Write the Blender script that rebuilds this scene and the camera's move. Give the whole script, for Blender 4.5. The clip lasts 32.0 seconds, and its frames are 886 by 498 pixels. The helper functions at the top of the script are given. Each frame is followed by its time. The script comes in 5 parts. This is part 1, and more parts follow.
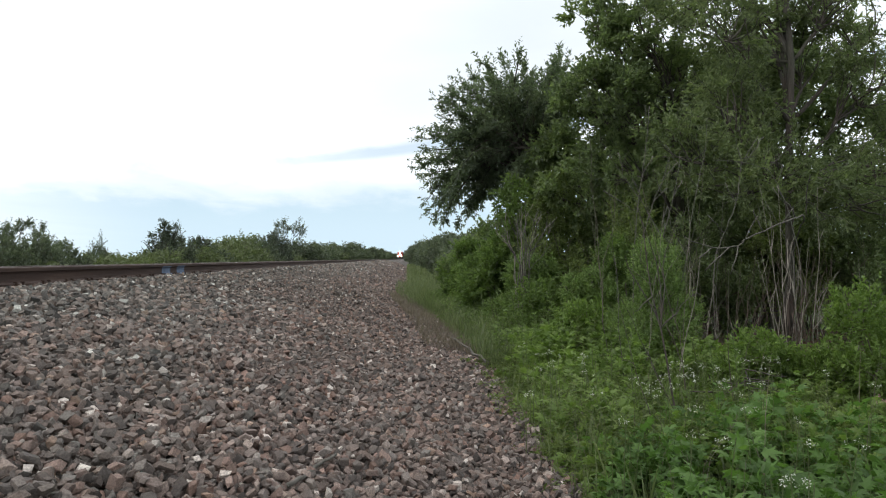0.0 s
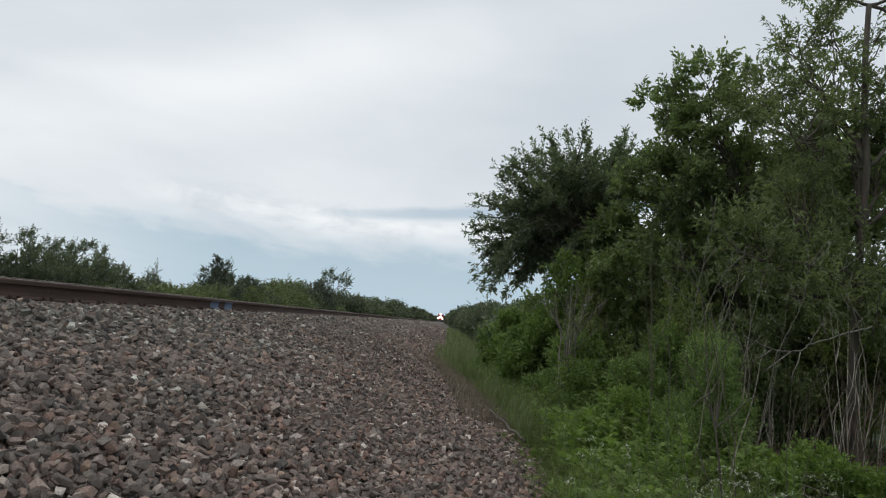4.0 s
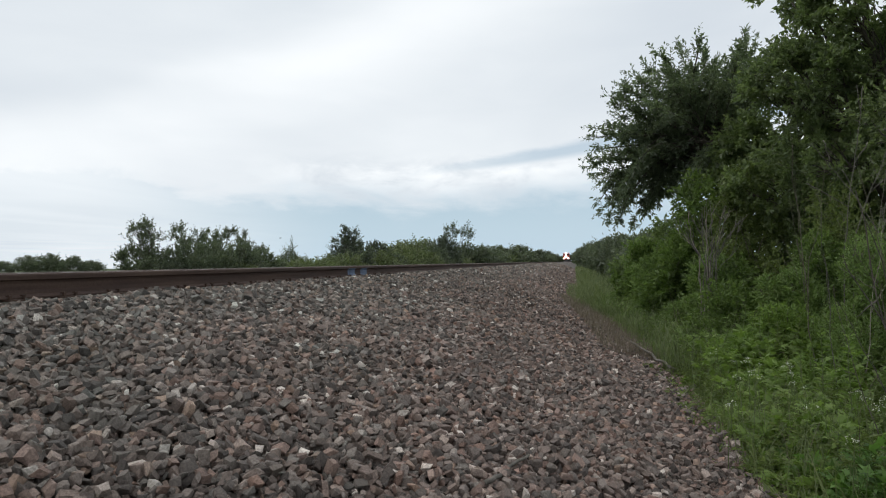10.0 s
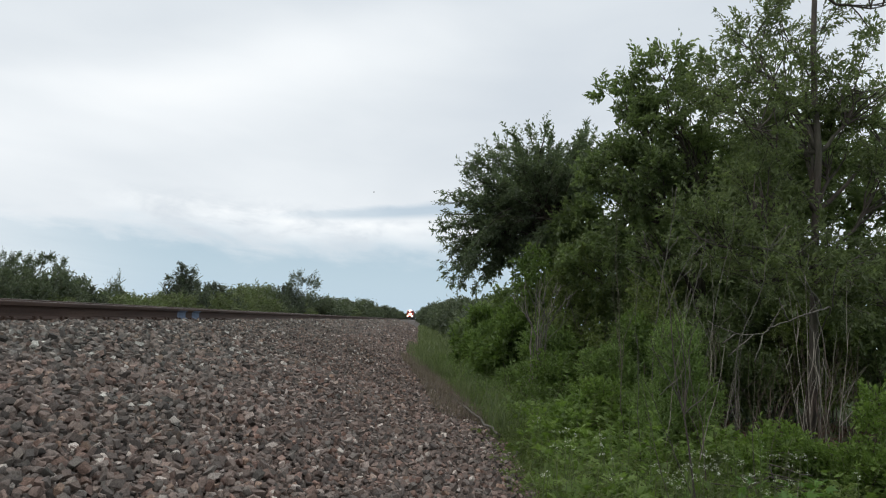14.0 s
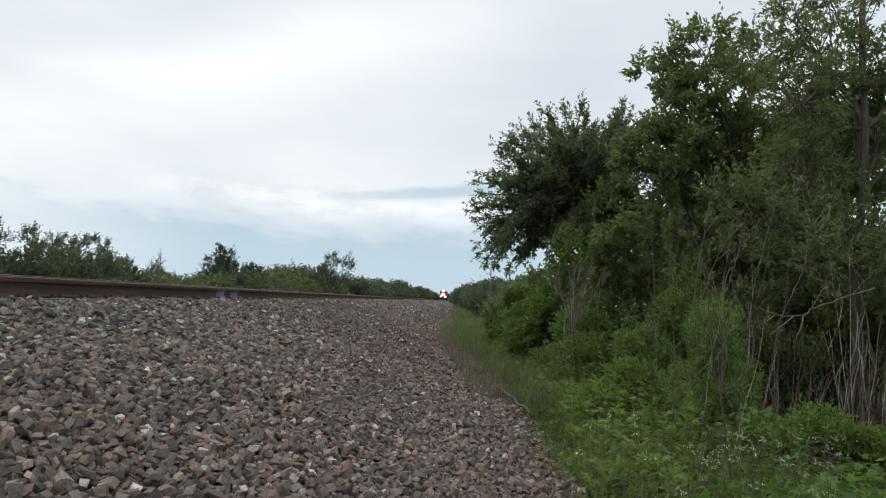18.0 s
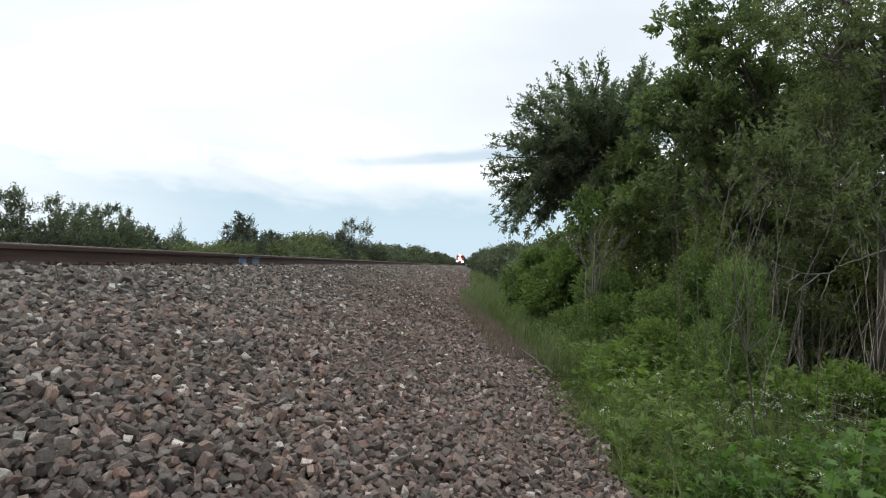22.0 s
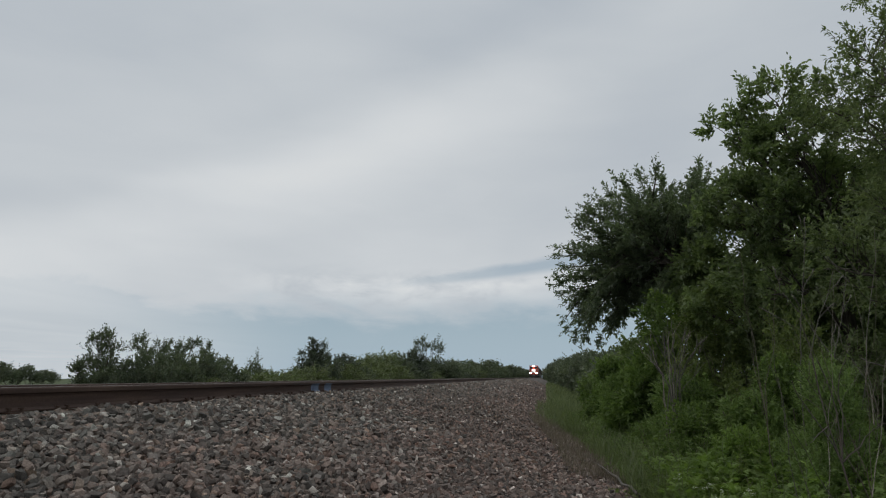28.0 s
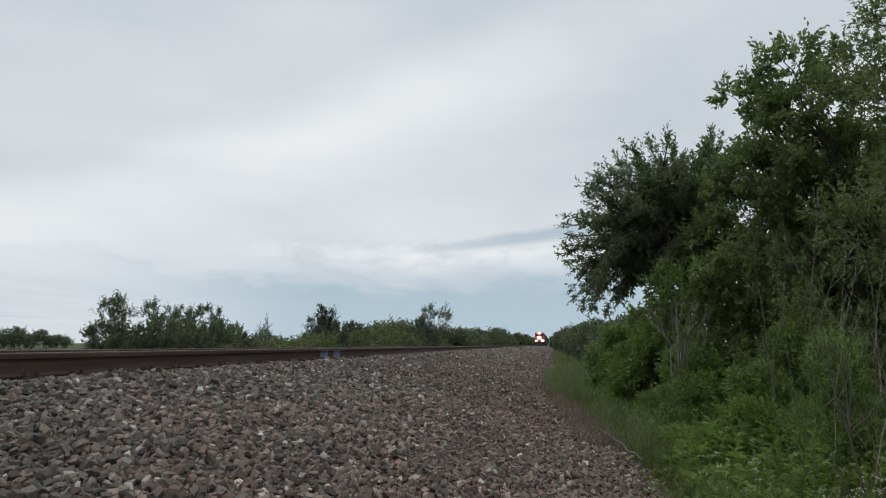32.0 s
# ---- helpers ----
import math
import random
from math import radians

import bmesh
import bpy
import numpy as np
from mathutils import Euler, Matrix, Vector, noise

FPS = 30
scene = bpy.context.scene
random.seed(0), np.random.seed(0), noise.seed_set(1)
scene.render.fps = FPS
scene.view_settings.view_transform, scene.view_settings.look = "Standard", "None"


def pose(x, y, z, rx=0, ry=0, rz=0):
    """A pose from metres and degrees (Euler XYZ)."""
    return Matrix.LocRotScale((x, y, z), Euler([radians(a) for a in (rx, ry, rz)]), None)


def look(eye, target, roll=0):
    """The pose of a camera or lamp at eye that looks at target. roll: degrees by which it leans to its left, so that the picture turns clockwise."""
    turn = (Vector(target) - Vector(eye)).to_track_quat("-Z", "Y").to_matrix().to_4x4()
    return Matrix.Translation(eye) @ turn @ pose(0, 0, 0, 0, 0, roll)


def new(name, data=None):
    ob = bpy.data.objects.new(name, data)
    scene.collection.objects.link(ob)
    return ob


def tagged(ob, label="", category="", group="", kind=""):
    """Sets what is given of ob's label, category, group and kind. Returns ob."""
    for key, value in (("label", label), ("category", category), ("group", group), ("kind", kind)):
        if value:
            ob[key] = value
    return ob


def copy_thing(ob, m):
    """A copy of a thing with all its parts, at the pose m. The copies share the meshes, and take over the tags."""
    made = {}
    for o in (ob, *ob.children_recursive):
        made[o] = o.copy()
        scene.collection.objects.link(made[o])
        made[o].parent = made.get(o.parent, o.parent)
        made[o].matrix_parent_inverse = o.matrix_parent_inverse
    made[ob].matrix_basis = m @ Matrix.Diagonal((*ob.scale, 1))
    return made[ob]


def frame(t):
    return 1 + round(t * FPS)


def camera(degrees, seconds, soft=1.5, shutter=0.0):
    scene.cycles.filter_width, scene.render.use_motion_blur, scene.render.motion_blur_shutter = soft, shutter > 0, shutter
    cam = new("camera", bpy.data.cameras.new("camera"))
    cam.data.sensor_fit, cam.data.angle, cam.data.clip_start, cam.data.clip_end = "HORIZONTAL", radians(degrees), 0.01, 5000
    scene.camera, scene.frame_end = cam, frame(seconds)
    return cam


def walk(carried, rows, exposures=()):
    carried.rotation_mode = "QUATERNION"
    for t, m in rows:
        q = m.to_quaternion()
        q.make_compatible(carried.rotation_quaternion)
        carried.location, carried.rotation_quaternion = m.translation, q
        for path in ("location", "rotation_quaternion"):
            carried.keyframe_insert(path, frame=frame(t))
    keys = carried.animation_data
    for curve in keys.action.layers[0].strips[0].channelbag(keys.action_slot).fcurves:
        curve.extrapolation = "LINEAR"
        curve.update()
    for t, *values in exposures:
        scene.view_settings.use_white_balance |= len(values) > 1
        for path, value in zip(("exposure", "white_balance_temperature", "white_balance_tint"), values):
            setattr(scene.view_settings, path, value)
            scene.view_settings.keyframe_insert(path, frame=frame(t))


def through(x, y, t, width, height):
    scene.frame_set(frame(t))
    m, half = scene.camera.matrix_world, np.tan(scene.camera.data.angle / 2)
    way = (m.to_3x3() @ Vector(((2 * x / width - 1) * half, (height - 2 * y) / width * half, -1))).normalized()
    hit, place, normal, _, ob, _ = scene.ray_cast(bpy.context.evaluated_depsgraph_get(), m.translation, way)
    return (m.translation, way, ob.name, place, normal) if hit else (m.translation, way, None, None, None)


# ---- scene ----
import itertools
from math import sin, cos, pi

# ---------------------------------------------------------------- camera
cam = camera(67.7, 32.0, soft=1.15)
EYE = [
    (0.0, 0.073, -0.012, 0.010, 90.82, 0.63, -3.03),
    (0.5, 0.069, -0.018, 0.010, 90.84, 0.32, -4.92),
    (1.0, 0.040, 0.005, 0.001, 91.12, -0.33, -3.48),
    (1.5, 0.016, 0.061, -0.003, 91.88, -1.55, -3.68),
    (2.0, 0.007, 0.054, 0.016, 93.70, -2.84, -2.34),
    (2.5, 0.018, 0.049, 0.011, 94.52, -3.61, -0.12),
    (4.5, 0.001, 0.052, 0.007, 96.49, -6.64, 0.46),
    (5.0, 0.001, 0.040, 0.007, 93.47, -6.88, 0.95),
    (5.5, -0.001, 0.043, 0.001, 92.51, -7.33, 1.19),
    (6.0, 0.001, 0.034, -0.001, 91.59, -8.60, 1.16),
    (6.5, 0.021, 0.039, -0.003, 91.02, -9.31, 0.71),
    (7.0, 0.025, 0.036, -0.010, 90.49, -4.19, 1.06),
    (7.5, 0.024, 0.030, -0.006, 90.73, -1.00, 3.11),
    (8.0, -0.029, 0.030, -0.023, 90.83, -1.62, 10.12),
    (8.5, -0.074, 0.013, -0.008, 90.48, 1.93, 21.83),
    (9.0, -0.085, 0.012, -0.004, 90.49, 1.00, 24.72),
    (9.5, -0.075, 0.008, -0.005, 90.24, 1.35, 20.81),
    (10.0, -0.043, 0.015, -0.005, 91.24, 0.88, 11.33),
    (10.5, -0.028, 0.016, 0.010, 92.36, 0.76, 7.06),
    (11.0, -0.005, 0.017, 0.030, 93.08, 1.75, 6.00),
    (11.5, 0.005, 0.019, 0.028, 94.12, 2.92, 3.38),
    (12.0, -0.003, 0.017, 0.024, 94.83, 2.52, 2.70),
    (12.5, -0.002, 0.011, 0.026, 95.33, 1.89, 2.47),
    (13.0, 0.003, 0.017, 0.025, 95.50, 0.24, 1.48),
    (13.5, 0.001, 0.020, 0.022, 95.78, -1.64, 0.94),
    (14.0, 0.000, 0.021, 0.031, 96.24, -3.60, -2.05),
    (14.5, -0.014, 0.017, 0.031, 96.21, -4.92, 2.36),
    (16.5, 0.023, 0.037, 0.023, 94.75, -3.43, 2.38),
    (17.0, 0.012, 0.036, 0.021, 94.29, -3.32, 1.55),
    (17.5, -0.001, 0.022, 0.023, 94.21, -4.03, 1.13),
    (18.0, 0.002, 0.013, 0.018, 94.41, -3.86, 0.86),
    (18.5, 0.002, 0.015, 0.024, 94.92, -4.17, 0.66),
    (19.0, 0.008, 0.014, 0.032, 97.88, -4.36, -0.20),
    (19.5, -0.003, 0.001, 0.003, 98.29, -4.76, -1.19),
    (20.0, -0.009, 0.031, 0.000, 93.58, -5.99, 0.77),
    (20.5, -0.016, 0.031, 0.002, 92.37, -5.18, 1.05),
    (21.0, -0.036, 0.019, -0.007, 91.84, -4.28, 1.54),
    (21.5, -0.036, 0.013, -0.010, 91.26, -3.88, 1.93),
    (22.0, -0.040, 0.012, -0.010, 91.31, -3.11, 2.38),
    (22.5, -0.041, 0.020, -0.014, 91.59, -3.42, 2.92),
    (23.0, -0.038, 0.024, -0.017, 92.07, -3.86, 3.36),
    (23.5, -0.035, 0.021, -0.014, 93.87, -3.92, 4.00),
    (24.0, -0.031, -0.019, 0.001, 94.58, -3.21, 5.06),
    (24.5, -0.009, -0.027, 0.028, 98.65, -1.40, 5.70),
    (26.5, 0.065, -0.078, 0.043, 100.61, 0.66, 6.44),
    (27.0, 0.046, -0.072, 0.042, 101.18, 0.97, 7.48),
    (27.5, 0.055, -0.060, 0.039, 101.46, 0.76, 8.35),
    (28.0, 0.044, -0.057, 0.034, 101.01, 0.14, 8.76),
    (28.5, 0.043, -0.050, 0.034, 98.39, 0.17, 9.19),
    (29.0, 0.042, -0.037, 0.035, 97.43, -0.21, 9.24),
    (29.5, 0.027, -0.048, 0.037, 97.22, -0.58, 9.16),
    (30.0, 0.045, -0.049, 0.039, 97.01, -1.13, 8.87),
    (30.5, 0.024, -0.057, 0.041, 97.43, -1.31, 8.67),
    (31.0, 0.029, -0.053, 0.047, 97.68, -1.54, 8.58),
    (31.5, 0.032, -0.051, 0.046, 97.82, -1.32, 9.03),
    (32.0, 0.031, -0.052, 0.044, 98.24, -0.25, 9.39),
]
STOPS = [(0, 0.12), (1, 0.22), (2.5, 0.15), (4.5, -0.5), (5, -0.25), (6, 0.0), (7, 0.16), (8, -0.02), (9, -0.35), (10, -0.27), (11, -0.28), (14.5, -0.3), (17, -0.28), (18, -0.22), (19, -0.32), (20, -0.25), (22, 0.0),
         (23, -0.03), (24, -0.2), (27, -0.72), (28, -0.82), (29, -0.68), (30, -0.54), (32, -0.52)]
walk(cam, [(t, pose(*p)) for t, *p in EYE], STOPS)

# ---------------------------------------------------------------- daylight
SUN_AZ, SUN_EL = radians(-105), radians(50)


class Nodes:
    """A short way to write node trees."""

    def __init__(self, tree):
        self.t = tree
        self.t.nodes.clear()

    def node(self, kind, **inputs):
        n = self.t.nodes.new(kind)
        for k, v in inputs.items():
            self.put(n.inputs[int(k[1:])] if k[0] == "i" and k[1:].isdigit() else n.inputs[k.replace("_", " ")], v)
        return n

    def put(self, socket, v):
        if isinstance(v, bpy.types.NodeSocket):
            self.t.links.new(v, socket)
        elif isinstance(v, bpy.types.Node):
            self.t.links.new(v.outputs[0], socket)
        else:
            socket.default_value = v

    def math(self, op, a, b=0.0, c=0.0, clamp=False):
        n = self.node("ShaderNodeMath", i0=a, i1=b, i2=c)
        n.operation, n.use_clamp = op, clamp
        return n.outputs[0]

    def ramp(self, x, lo, hi, to_lo=0.0, to_hi=1.0):
        n = self.node("ShaderNodeMapRange", i0=x, i1=lo, i2=hi, i3=to_lo, i4=to_hi)
        n.interpolation_type = "SMOOTHSTEP"
        return n.outputs[0]

    def noise(self, vec, scale, detail=4.0, rough=0.55, warp=0.0):
        n = self.node("ShaderNodeTexNoise", Vector=vec, Scale=scale, Detail=detail, Roughness=rough, Distortion=warp)
        return n.outputs[0]

    def mix(self, f, a, b, blend="MIX"):
        n = self.node("ShaderNodeMix")
        n.data_type, n.blend_type = "RGBA", blend
        self.put(n.inputs[0], f), self.put(n.inputs[6], a), self.put(n.inputs[7], b)
        return n.outputs[2]

    def colors(self, x, stops):
        n = self.node("ShaderNodeValToRGB", Fac=x)
        e = n.color_ramp.elements
        while len(e) < len(stops):
            e.new(0.5)
        for k, (pos, c) in zip(e, stops):
            k.position, k.color = pos, (*c, 1)
        return n.outputs[0]


def sky():
    world = bpy.data.worlds.new("sky")
    scene.world = world
    world.use_nodes = True
    n = Nodes(world.node_tree)
    blue = n.node("ShaderNodeTexSky")
    blue.sky_type, blue.sun_disc = "NISHITA", False
    blue.sun_elevation, blue.sun_rotation = SUN_EL, SUN_AZ
    blue.air_density, blue.dust_density, blue.altitude = 1.0, 0.5, 100.0
    blue = n.mix(1.0, blue.outputs[0], (0.105, 0.105, 0.105, 1), "MULTIPLY")
    way = n.node("ShaderNodeTexCoord").outputs[0]
    xyz = n.node("ShaderNodeSeparateXYZ", i0=way)
    x, y, z = xyz.outputs
    flat = n.math("MAXIMUM", z, 0.02)
    # a cloud deck: the direction met with a level plane, drawn out along one wind direction
    deck = n.node("ShaderNodeCombineXYZ", i0=n.math("DIVIDE", x, flat), i1=n.math("DIVIDE", y, flat), i2=0.0)
    deck = n.node("ShaderNodeMapping", Vector=deck.outputs[0], Rotation=(0, 0, 0.5), Scale=(0.35, 0.16, 1)).outputs[0]
    band = n.node("ShaderNodeMapping", Vector=way, Scale=(2.0, 2.0, 7.0)).outputs[0]
    big = n.noise(n.node("ShaderNodeMapping", Vector=way, Location=(0.3, 0.1, 0.2), Rotation=(0, 0.42, 0), Scale=(0.8, 0.8, 2.0)).outputs[0], 2.0, 3.0, 0.42, 0.3)
    fine = n.noise(band, 2.2, 5, 0.55, 0.4)
    over = n.noise(deck, 1.0, 3, 0.5, 0.6)
    # cover: closed overhead, thin and broken near the horizon
    az = n.math("ARCTAN2", x, y)
    puff = n.noise(n.node("ShaderNodeMapping", Vector=way, Scale=(4.0, 4.0, 11.0)).outputs[0], 2.6, 6, 0.6, 0.3)
    edge = n.math("ADD", 0.10, n.math("MULTIPLY", n.math("SUBTRACT", n.math("ADD", n.math("MULTIPLY", fine, 0.5), n.math("MULTIPLY", puff, 0.5)), 0.5), 0.15))
    cover = n.ramp(n.math("SUBTRACT", z, edge), -0.03, 0.035)
    west = n.ramp(az, -0.72, -0.31, 1.0, 0.0)
    cover = n.math("MAXIMUM", cover, n.math("MULTIPLY", west, 0.85))
    # one long gap in the deck, low over the track
    line = n.math("SUBTRACT", z, n.math("ADD", 0.165, n.math("MULTIPLY", az, 0.12)))
    line = n.math("ADD", line, n.math("MULTIPLY", n.math("SUBTRACT", puff, 0.5), 0.014))
    thin = n.math("DIVIDE", n.math("ABSOLUTE", line), n.ramp(az, -0.30, 0.06, 0.006, 0.017))
    gap = n.math("MULTIPLY", n.ramp(thin, 0.2, 1.0, 1.0, 0.0), n.ramp(az, -0.30, -0.02, 0.0, 1.0))
    cover = n.math("SUBTRACT", cover, n.math("MULTIPLY", gap, 0.66), clamp=True)
    tone = n.math("ADD", n.math("MULTIPLY", big, 0.42), n.math("ADD", n.math("MULTIPLY", fine, 0.08), n.math("MULTIPLY", over, 0.18)))
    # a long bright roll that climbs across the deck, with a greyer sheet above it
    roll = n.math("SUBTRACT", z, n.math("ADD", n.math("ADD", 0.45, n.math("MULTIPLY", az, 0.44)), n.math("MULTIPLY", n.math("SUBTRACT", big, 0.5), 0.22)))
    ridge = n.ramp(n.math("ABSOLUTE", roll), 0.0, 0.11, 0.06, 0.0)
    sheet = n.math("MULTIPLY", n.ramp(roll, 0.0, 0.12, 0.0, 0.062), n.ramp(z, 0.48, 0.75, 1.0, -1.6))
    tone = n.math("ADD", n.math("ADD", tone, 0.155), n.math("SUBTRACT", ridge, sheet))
    bank = n.math("MULTIPLY", n.ramp(n.math("ABSOLUTE", n.math("SUBTRACT", z, 0.125)), 0.0, 0.05, 1.0, 0.0), n.math("SUBTRACT", puff, 0.47))
    tone = n.math("ADD", tone, n.math("MULTIPLY", n.math("MULTIPLY", bank, 0.9), n.ramp(az, -0.55, -0.3)))
    tone = n.math("SUBTRACT", tone, n.math("MULTIPLY", n.ramp(az, -0.6, 0.3, 0.06, 0.025), n.ramp(z, 0.14, 0.34, 1.0, 0.0)))
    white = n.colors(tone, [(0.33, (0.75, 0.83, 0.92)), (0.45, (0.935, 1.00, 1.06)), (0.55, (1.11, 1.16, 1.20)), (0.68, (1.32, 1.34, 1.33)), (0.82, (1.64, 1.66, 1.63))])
    low = n.ramp(z, 0.0, 0.16)
    haze = n.mix(n.math("SUBTRACT", 0.92, n.math("MULTIPLY", low, 0.36)), blue, (0.65, 0.835, 0.985, 1))
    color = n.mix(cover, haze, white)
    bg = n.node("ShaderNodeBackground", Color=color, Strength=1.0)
    n.node("ShaderNodeOutputWorld", Surface=bg)


sky()
sun_data = bpy.data.lights.new("sun", "SUN")
sun_data.energy, sun_data.angle, sun_data.color = 0.9, radians(25), (1.0, 0.96, 0.9)
sun = new("sun", sun_data)
sun.matrix_world = look((sin(SUN_AZ) * cos(SUN_EL) * 50, cos(SUN_AZ) * cos(SUN_EL) * 50, sin(SUN_EL) * 50), (0, 0, 0))

# ---------------------------------------------------------------- materials
def material(name):
    m = bpy.data.materials.new(name)
    m.use_nodes = True
    return m, Nodes(m.node_tree)


def finish(n, color, rough=0.8, metal=0.0, bump=None, depth=0.01, strength=0.6, **more):
    b = n.node("ShaderNodeBsdfPrincipled", Base_Color=color, Roughness=rough, Metallic=metal, **more)
    if bump is not None:
        b_n = n.node("ShaderNodeBump", Height=bump, Distance=depth, Strength=strength)
        n.put(b.inputs["Normal"], b_n.outputs[0])
    n.node("ShaderNodeOutputMaterial", Surface=b)
    return b


def plain(name, color, rough=0.6, metal=0.0, grain=30.0, amount=0.25, bump=0.004, **more):
    """One colour with stains at two sizes and a fine relief."""
    m, n = material(name)
    at = n.node("ShaderNodeTexCoord").outputs["Object"]
    a, b = n.noise(at, grain * 0.12, 4), n.noise(at, grain, 5)
    f = n.math("ADD", n.math("MULTIPLY", a, 0.6), n.math("MULTIPLY", b, 0.4))
    dark = tuple(c * (1 - amount) for c in color)
    lite = tuple(min(1, c * (1 + amount)) for c in color)
    col = n.colors(f, [(0.35, dark), (0.65, lite)])
    finish(n, col, n.ramp(b, 0.3, 0.7, max(0.05, rough - 0.12), min(1, rough + 0.12)), metal, b, bump, 0.5, **more)
    return m


def leafy(name, dark, mid, lite, through=0.35, rough=0.5, gloss=0.4):
    """Leaves: each differs in tone, with a share of light coming through."""
    m, n = material(name)
    geo = n.node("ShaderNodeNewGeometry")
    at = n.node("ShaderNodeTexCoord").outputs["Object"]
    patch = n.noise(at, 1.1, 4, 0.6)
    f = n.math("ADD", n.math("MULTIPLY", geo.outputs["Random Per Island"], 0.42), n.math("MULTIPLY", n.math("SUBTRACT", patch, 0.25), 1.0))
    col = n.colors(f, [(0.12, dark), (0.5, mid), (0.92, lite)])
    b = n.node("ShaderNodeBsdfPrincipled", Base_Color=col, Roughness=rough, Specular_IOR_Level=gloss)
    tl = n.node("ShaderNodeBsdfTranslucent", Color=n.mix(1.0, col, (1.15, 1.28, 0.72, 1), "MULTIPLY"))
    out = n.node("ShaderNodeMixShader", Fac=through, i1=b, i2=tl)
    n.node("ShaderNodeOutputMaterial", Surface=out)
    return m


def stone_material(name, per_island):
    m, n = material(name)
    if per_island:
        rnd = n.node("ShaderNodeNewGeometry").outputs["Random Per Island"]
    else:
        rnd = n.node("ShaderNodeObjectInfo").outputs["Random"]
    at = n.node("ShaderNodeTexCoord").outputs["Object"]
    spread = n.node("ShaderNodeTexWhiteNoise")
    spread.noise_dimensions = "1D"
    n.put(spread.inputs["W"], rnd)
    tone = n.colors(rnd, STONE_TONES)
    mott = n.noise(at, 120.0, 5, 0.75)
    big = n.noise(at, 0.8, 3, 0.6)
    # greyer top dressing towards the rail, redder stone down the slope, in uneven patches
    tone = n.mix(n.ramp(n.math("ADD", n.node("ShaderNodeSeparateXYZ", i0=at).outputs[0], n.math("MULTIPLY", n.math("SUBTRACT", big, 0.5), 4.5)), -3.0, -0.6), n.mix(1.0, tone, (0.98, 1.01, 0.985, 1), "MULTIPLY"), n.mix(1.0, tone, (1.06, 0.98, 0.95, 1), "MULTIPLY"))
    col = n.mix(n.ramp(mott, 0.3, 0.75), n.mix(1.0, tone, (0.58, 0.57, 0.56, 1), "MULTIPLY"), n.mix(1.0, tone, (1.42, 1.41, 1.40, 1), "MULTIPLY"))
    shade = n.math("ADD", 0.43, n.math("ADD", n.math("MULTIPLY", spread, 0.78), n.math("MULTIPLY", big, 0.20)))
    val = n.node("ShaderNodeCombineColor", i0=shade, i1=shade, i2=shade)
    col = n.mix(1.0, col, val.outputs[0], "MULTIPLY")
    finish(n, col, 0.85, 0.0, mott, 0.005, 0.9)
    return m


STONE_TONES = [(0.0, (0.078, 0.070, 0.064)), (0.18, (0.145, 0.128, 0.117)), (0.34, (0.205, 0.163, 0.141)), (0.48, (0.150, 0.146, 0.134)), (0.60, (0.225, 0.160, 0.135)),
               (0.70, (0.178, 0.164, 0.152)), (0.79, (0.205, 0.136, 0.108)), (0.88, (0.285, 0.258, 0.236)), (0.935, (0.275, 0.195, 0.145)), (0.960, (0.42, 0.39, 0.36)), (0.996, (0.54, 0.52, 0.48))]
STONE = stone_material("crushed_stone", True)
STONE_SINGLE = stone_material("crushed_stone_single", False)


def bed_material():
    m, n = material("ballast_bed")
    at = n.node("ShaderNodeTexCoord").outputs["Object"]
    cell = n.node("ShaderNodeTexVoronoi", Vector=at, Scale=21.0, Randomness=1.0)
    r = n.node("ShaderNodeSeparateColor", i0=cell.outputs["Color"]).outputs[0]
    tone = n.colors(r, STONE_TONES)
    big = n.noise(at, 0.6, 4)
    # cells darken to their rims: shade between stones, put into the colour
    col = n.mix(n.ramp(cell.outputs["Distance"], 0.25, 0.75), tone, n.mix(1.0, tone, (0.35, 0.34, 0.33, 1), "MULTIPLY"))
    # uneven dirt fines, taken darker to stand in for shade under the loose stones
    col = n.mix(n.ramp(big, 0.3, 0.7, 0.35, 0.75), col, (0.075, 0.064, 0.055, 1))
    finish(n, col, 0.9, 0.0, n.math("SUBTRACT", 1.0, cell.outputs["Distance"]), 0.03, 1.0)
    return m


def ground_material():
    m, n = material("grass_ground")
    at = n.node("ShaderNodeTexCoord").outputs["Object"]
    a, b, c = n.noise(at, 0.05, 4), n.noise(at, 1.2, 5), n.noise(at, 26.0, 4)
    g = n.colors(n.math("ADD", n.math("MULTIPLY", a, 0.5), n.math("MULTIPLY", b, 0.5)),
                 [(0.33, (0.045, 0.06, 0.022)), (0.5, (0.07, 0.105, 0.03)), (0.66, (0.12, 0.14, 0.05))])
    col = n.mix(n.ramp(c, 0.3, 0.7), n.mix(1.0, g, (0.6, 0.6, 0.6, 1), "MULTIPLY"), g)
    finish(n, col, 0.95, 0.0, c, 0.05, 1.0)
    return m


def bark_material(name, dark, lite, scale=1.0):
    m, n = material(name)
    at = n.node("ShaderNodeTexCoord").outputs["Object"]
    long = n.node("ShaderNodeMapping", Vector=at, Scale=(22 * scale, 22 * scale, 4 * scale)).outputs[0]
    a, b = n.noise(long, 1.0, 5, 0.65), n.noise(at, 2.0, 3)
    col = n.mix(n.ramp(b, 0.35, 0.7, 0.0, 0.4), n.colors(a, [(0.35, dark), (0.68, lite)]), (0.10, 0.11, 0.075, 1))
    finish(n, col, 0.9, 0.0, a, 0.012, 0.9)
    return m


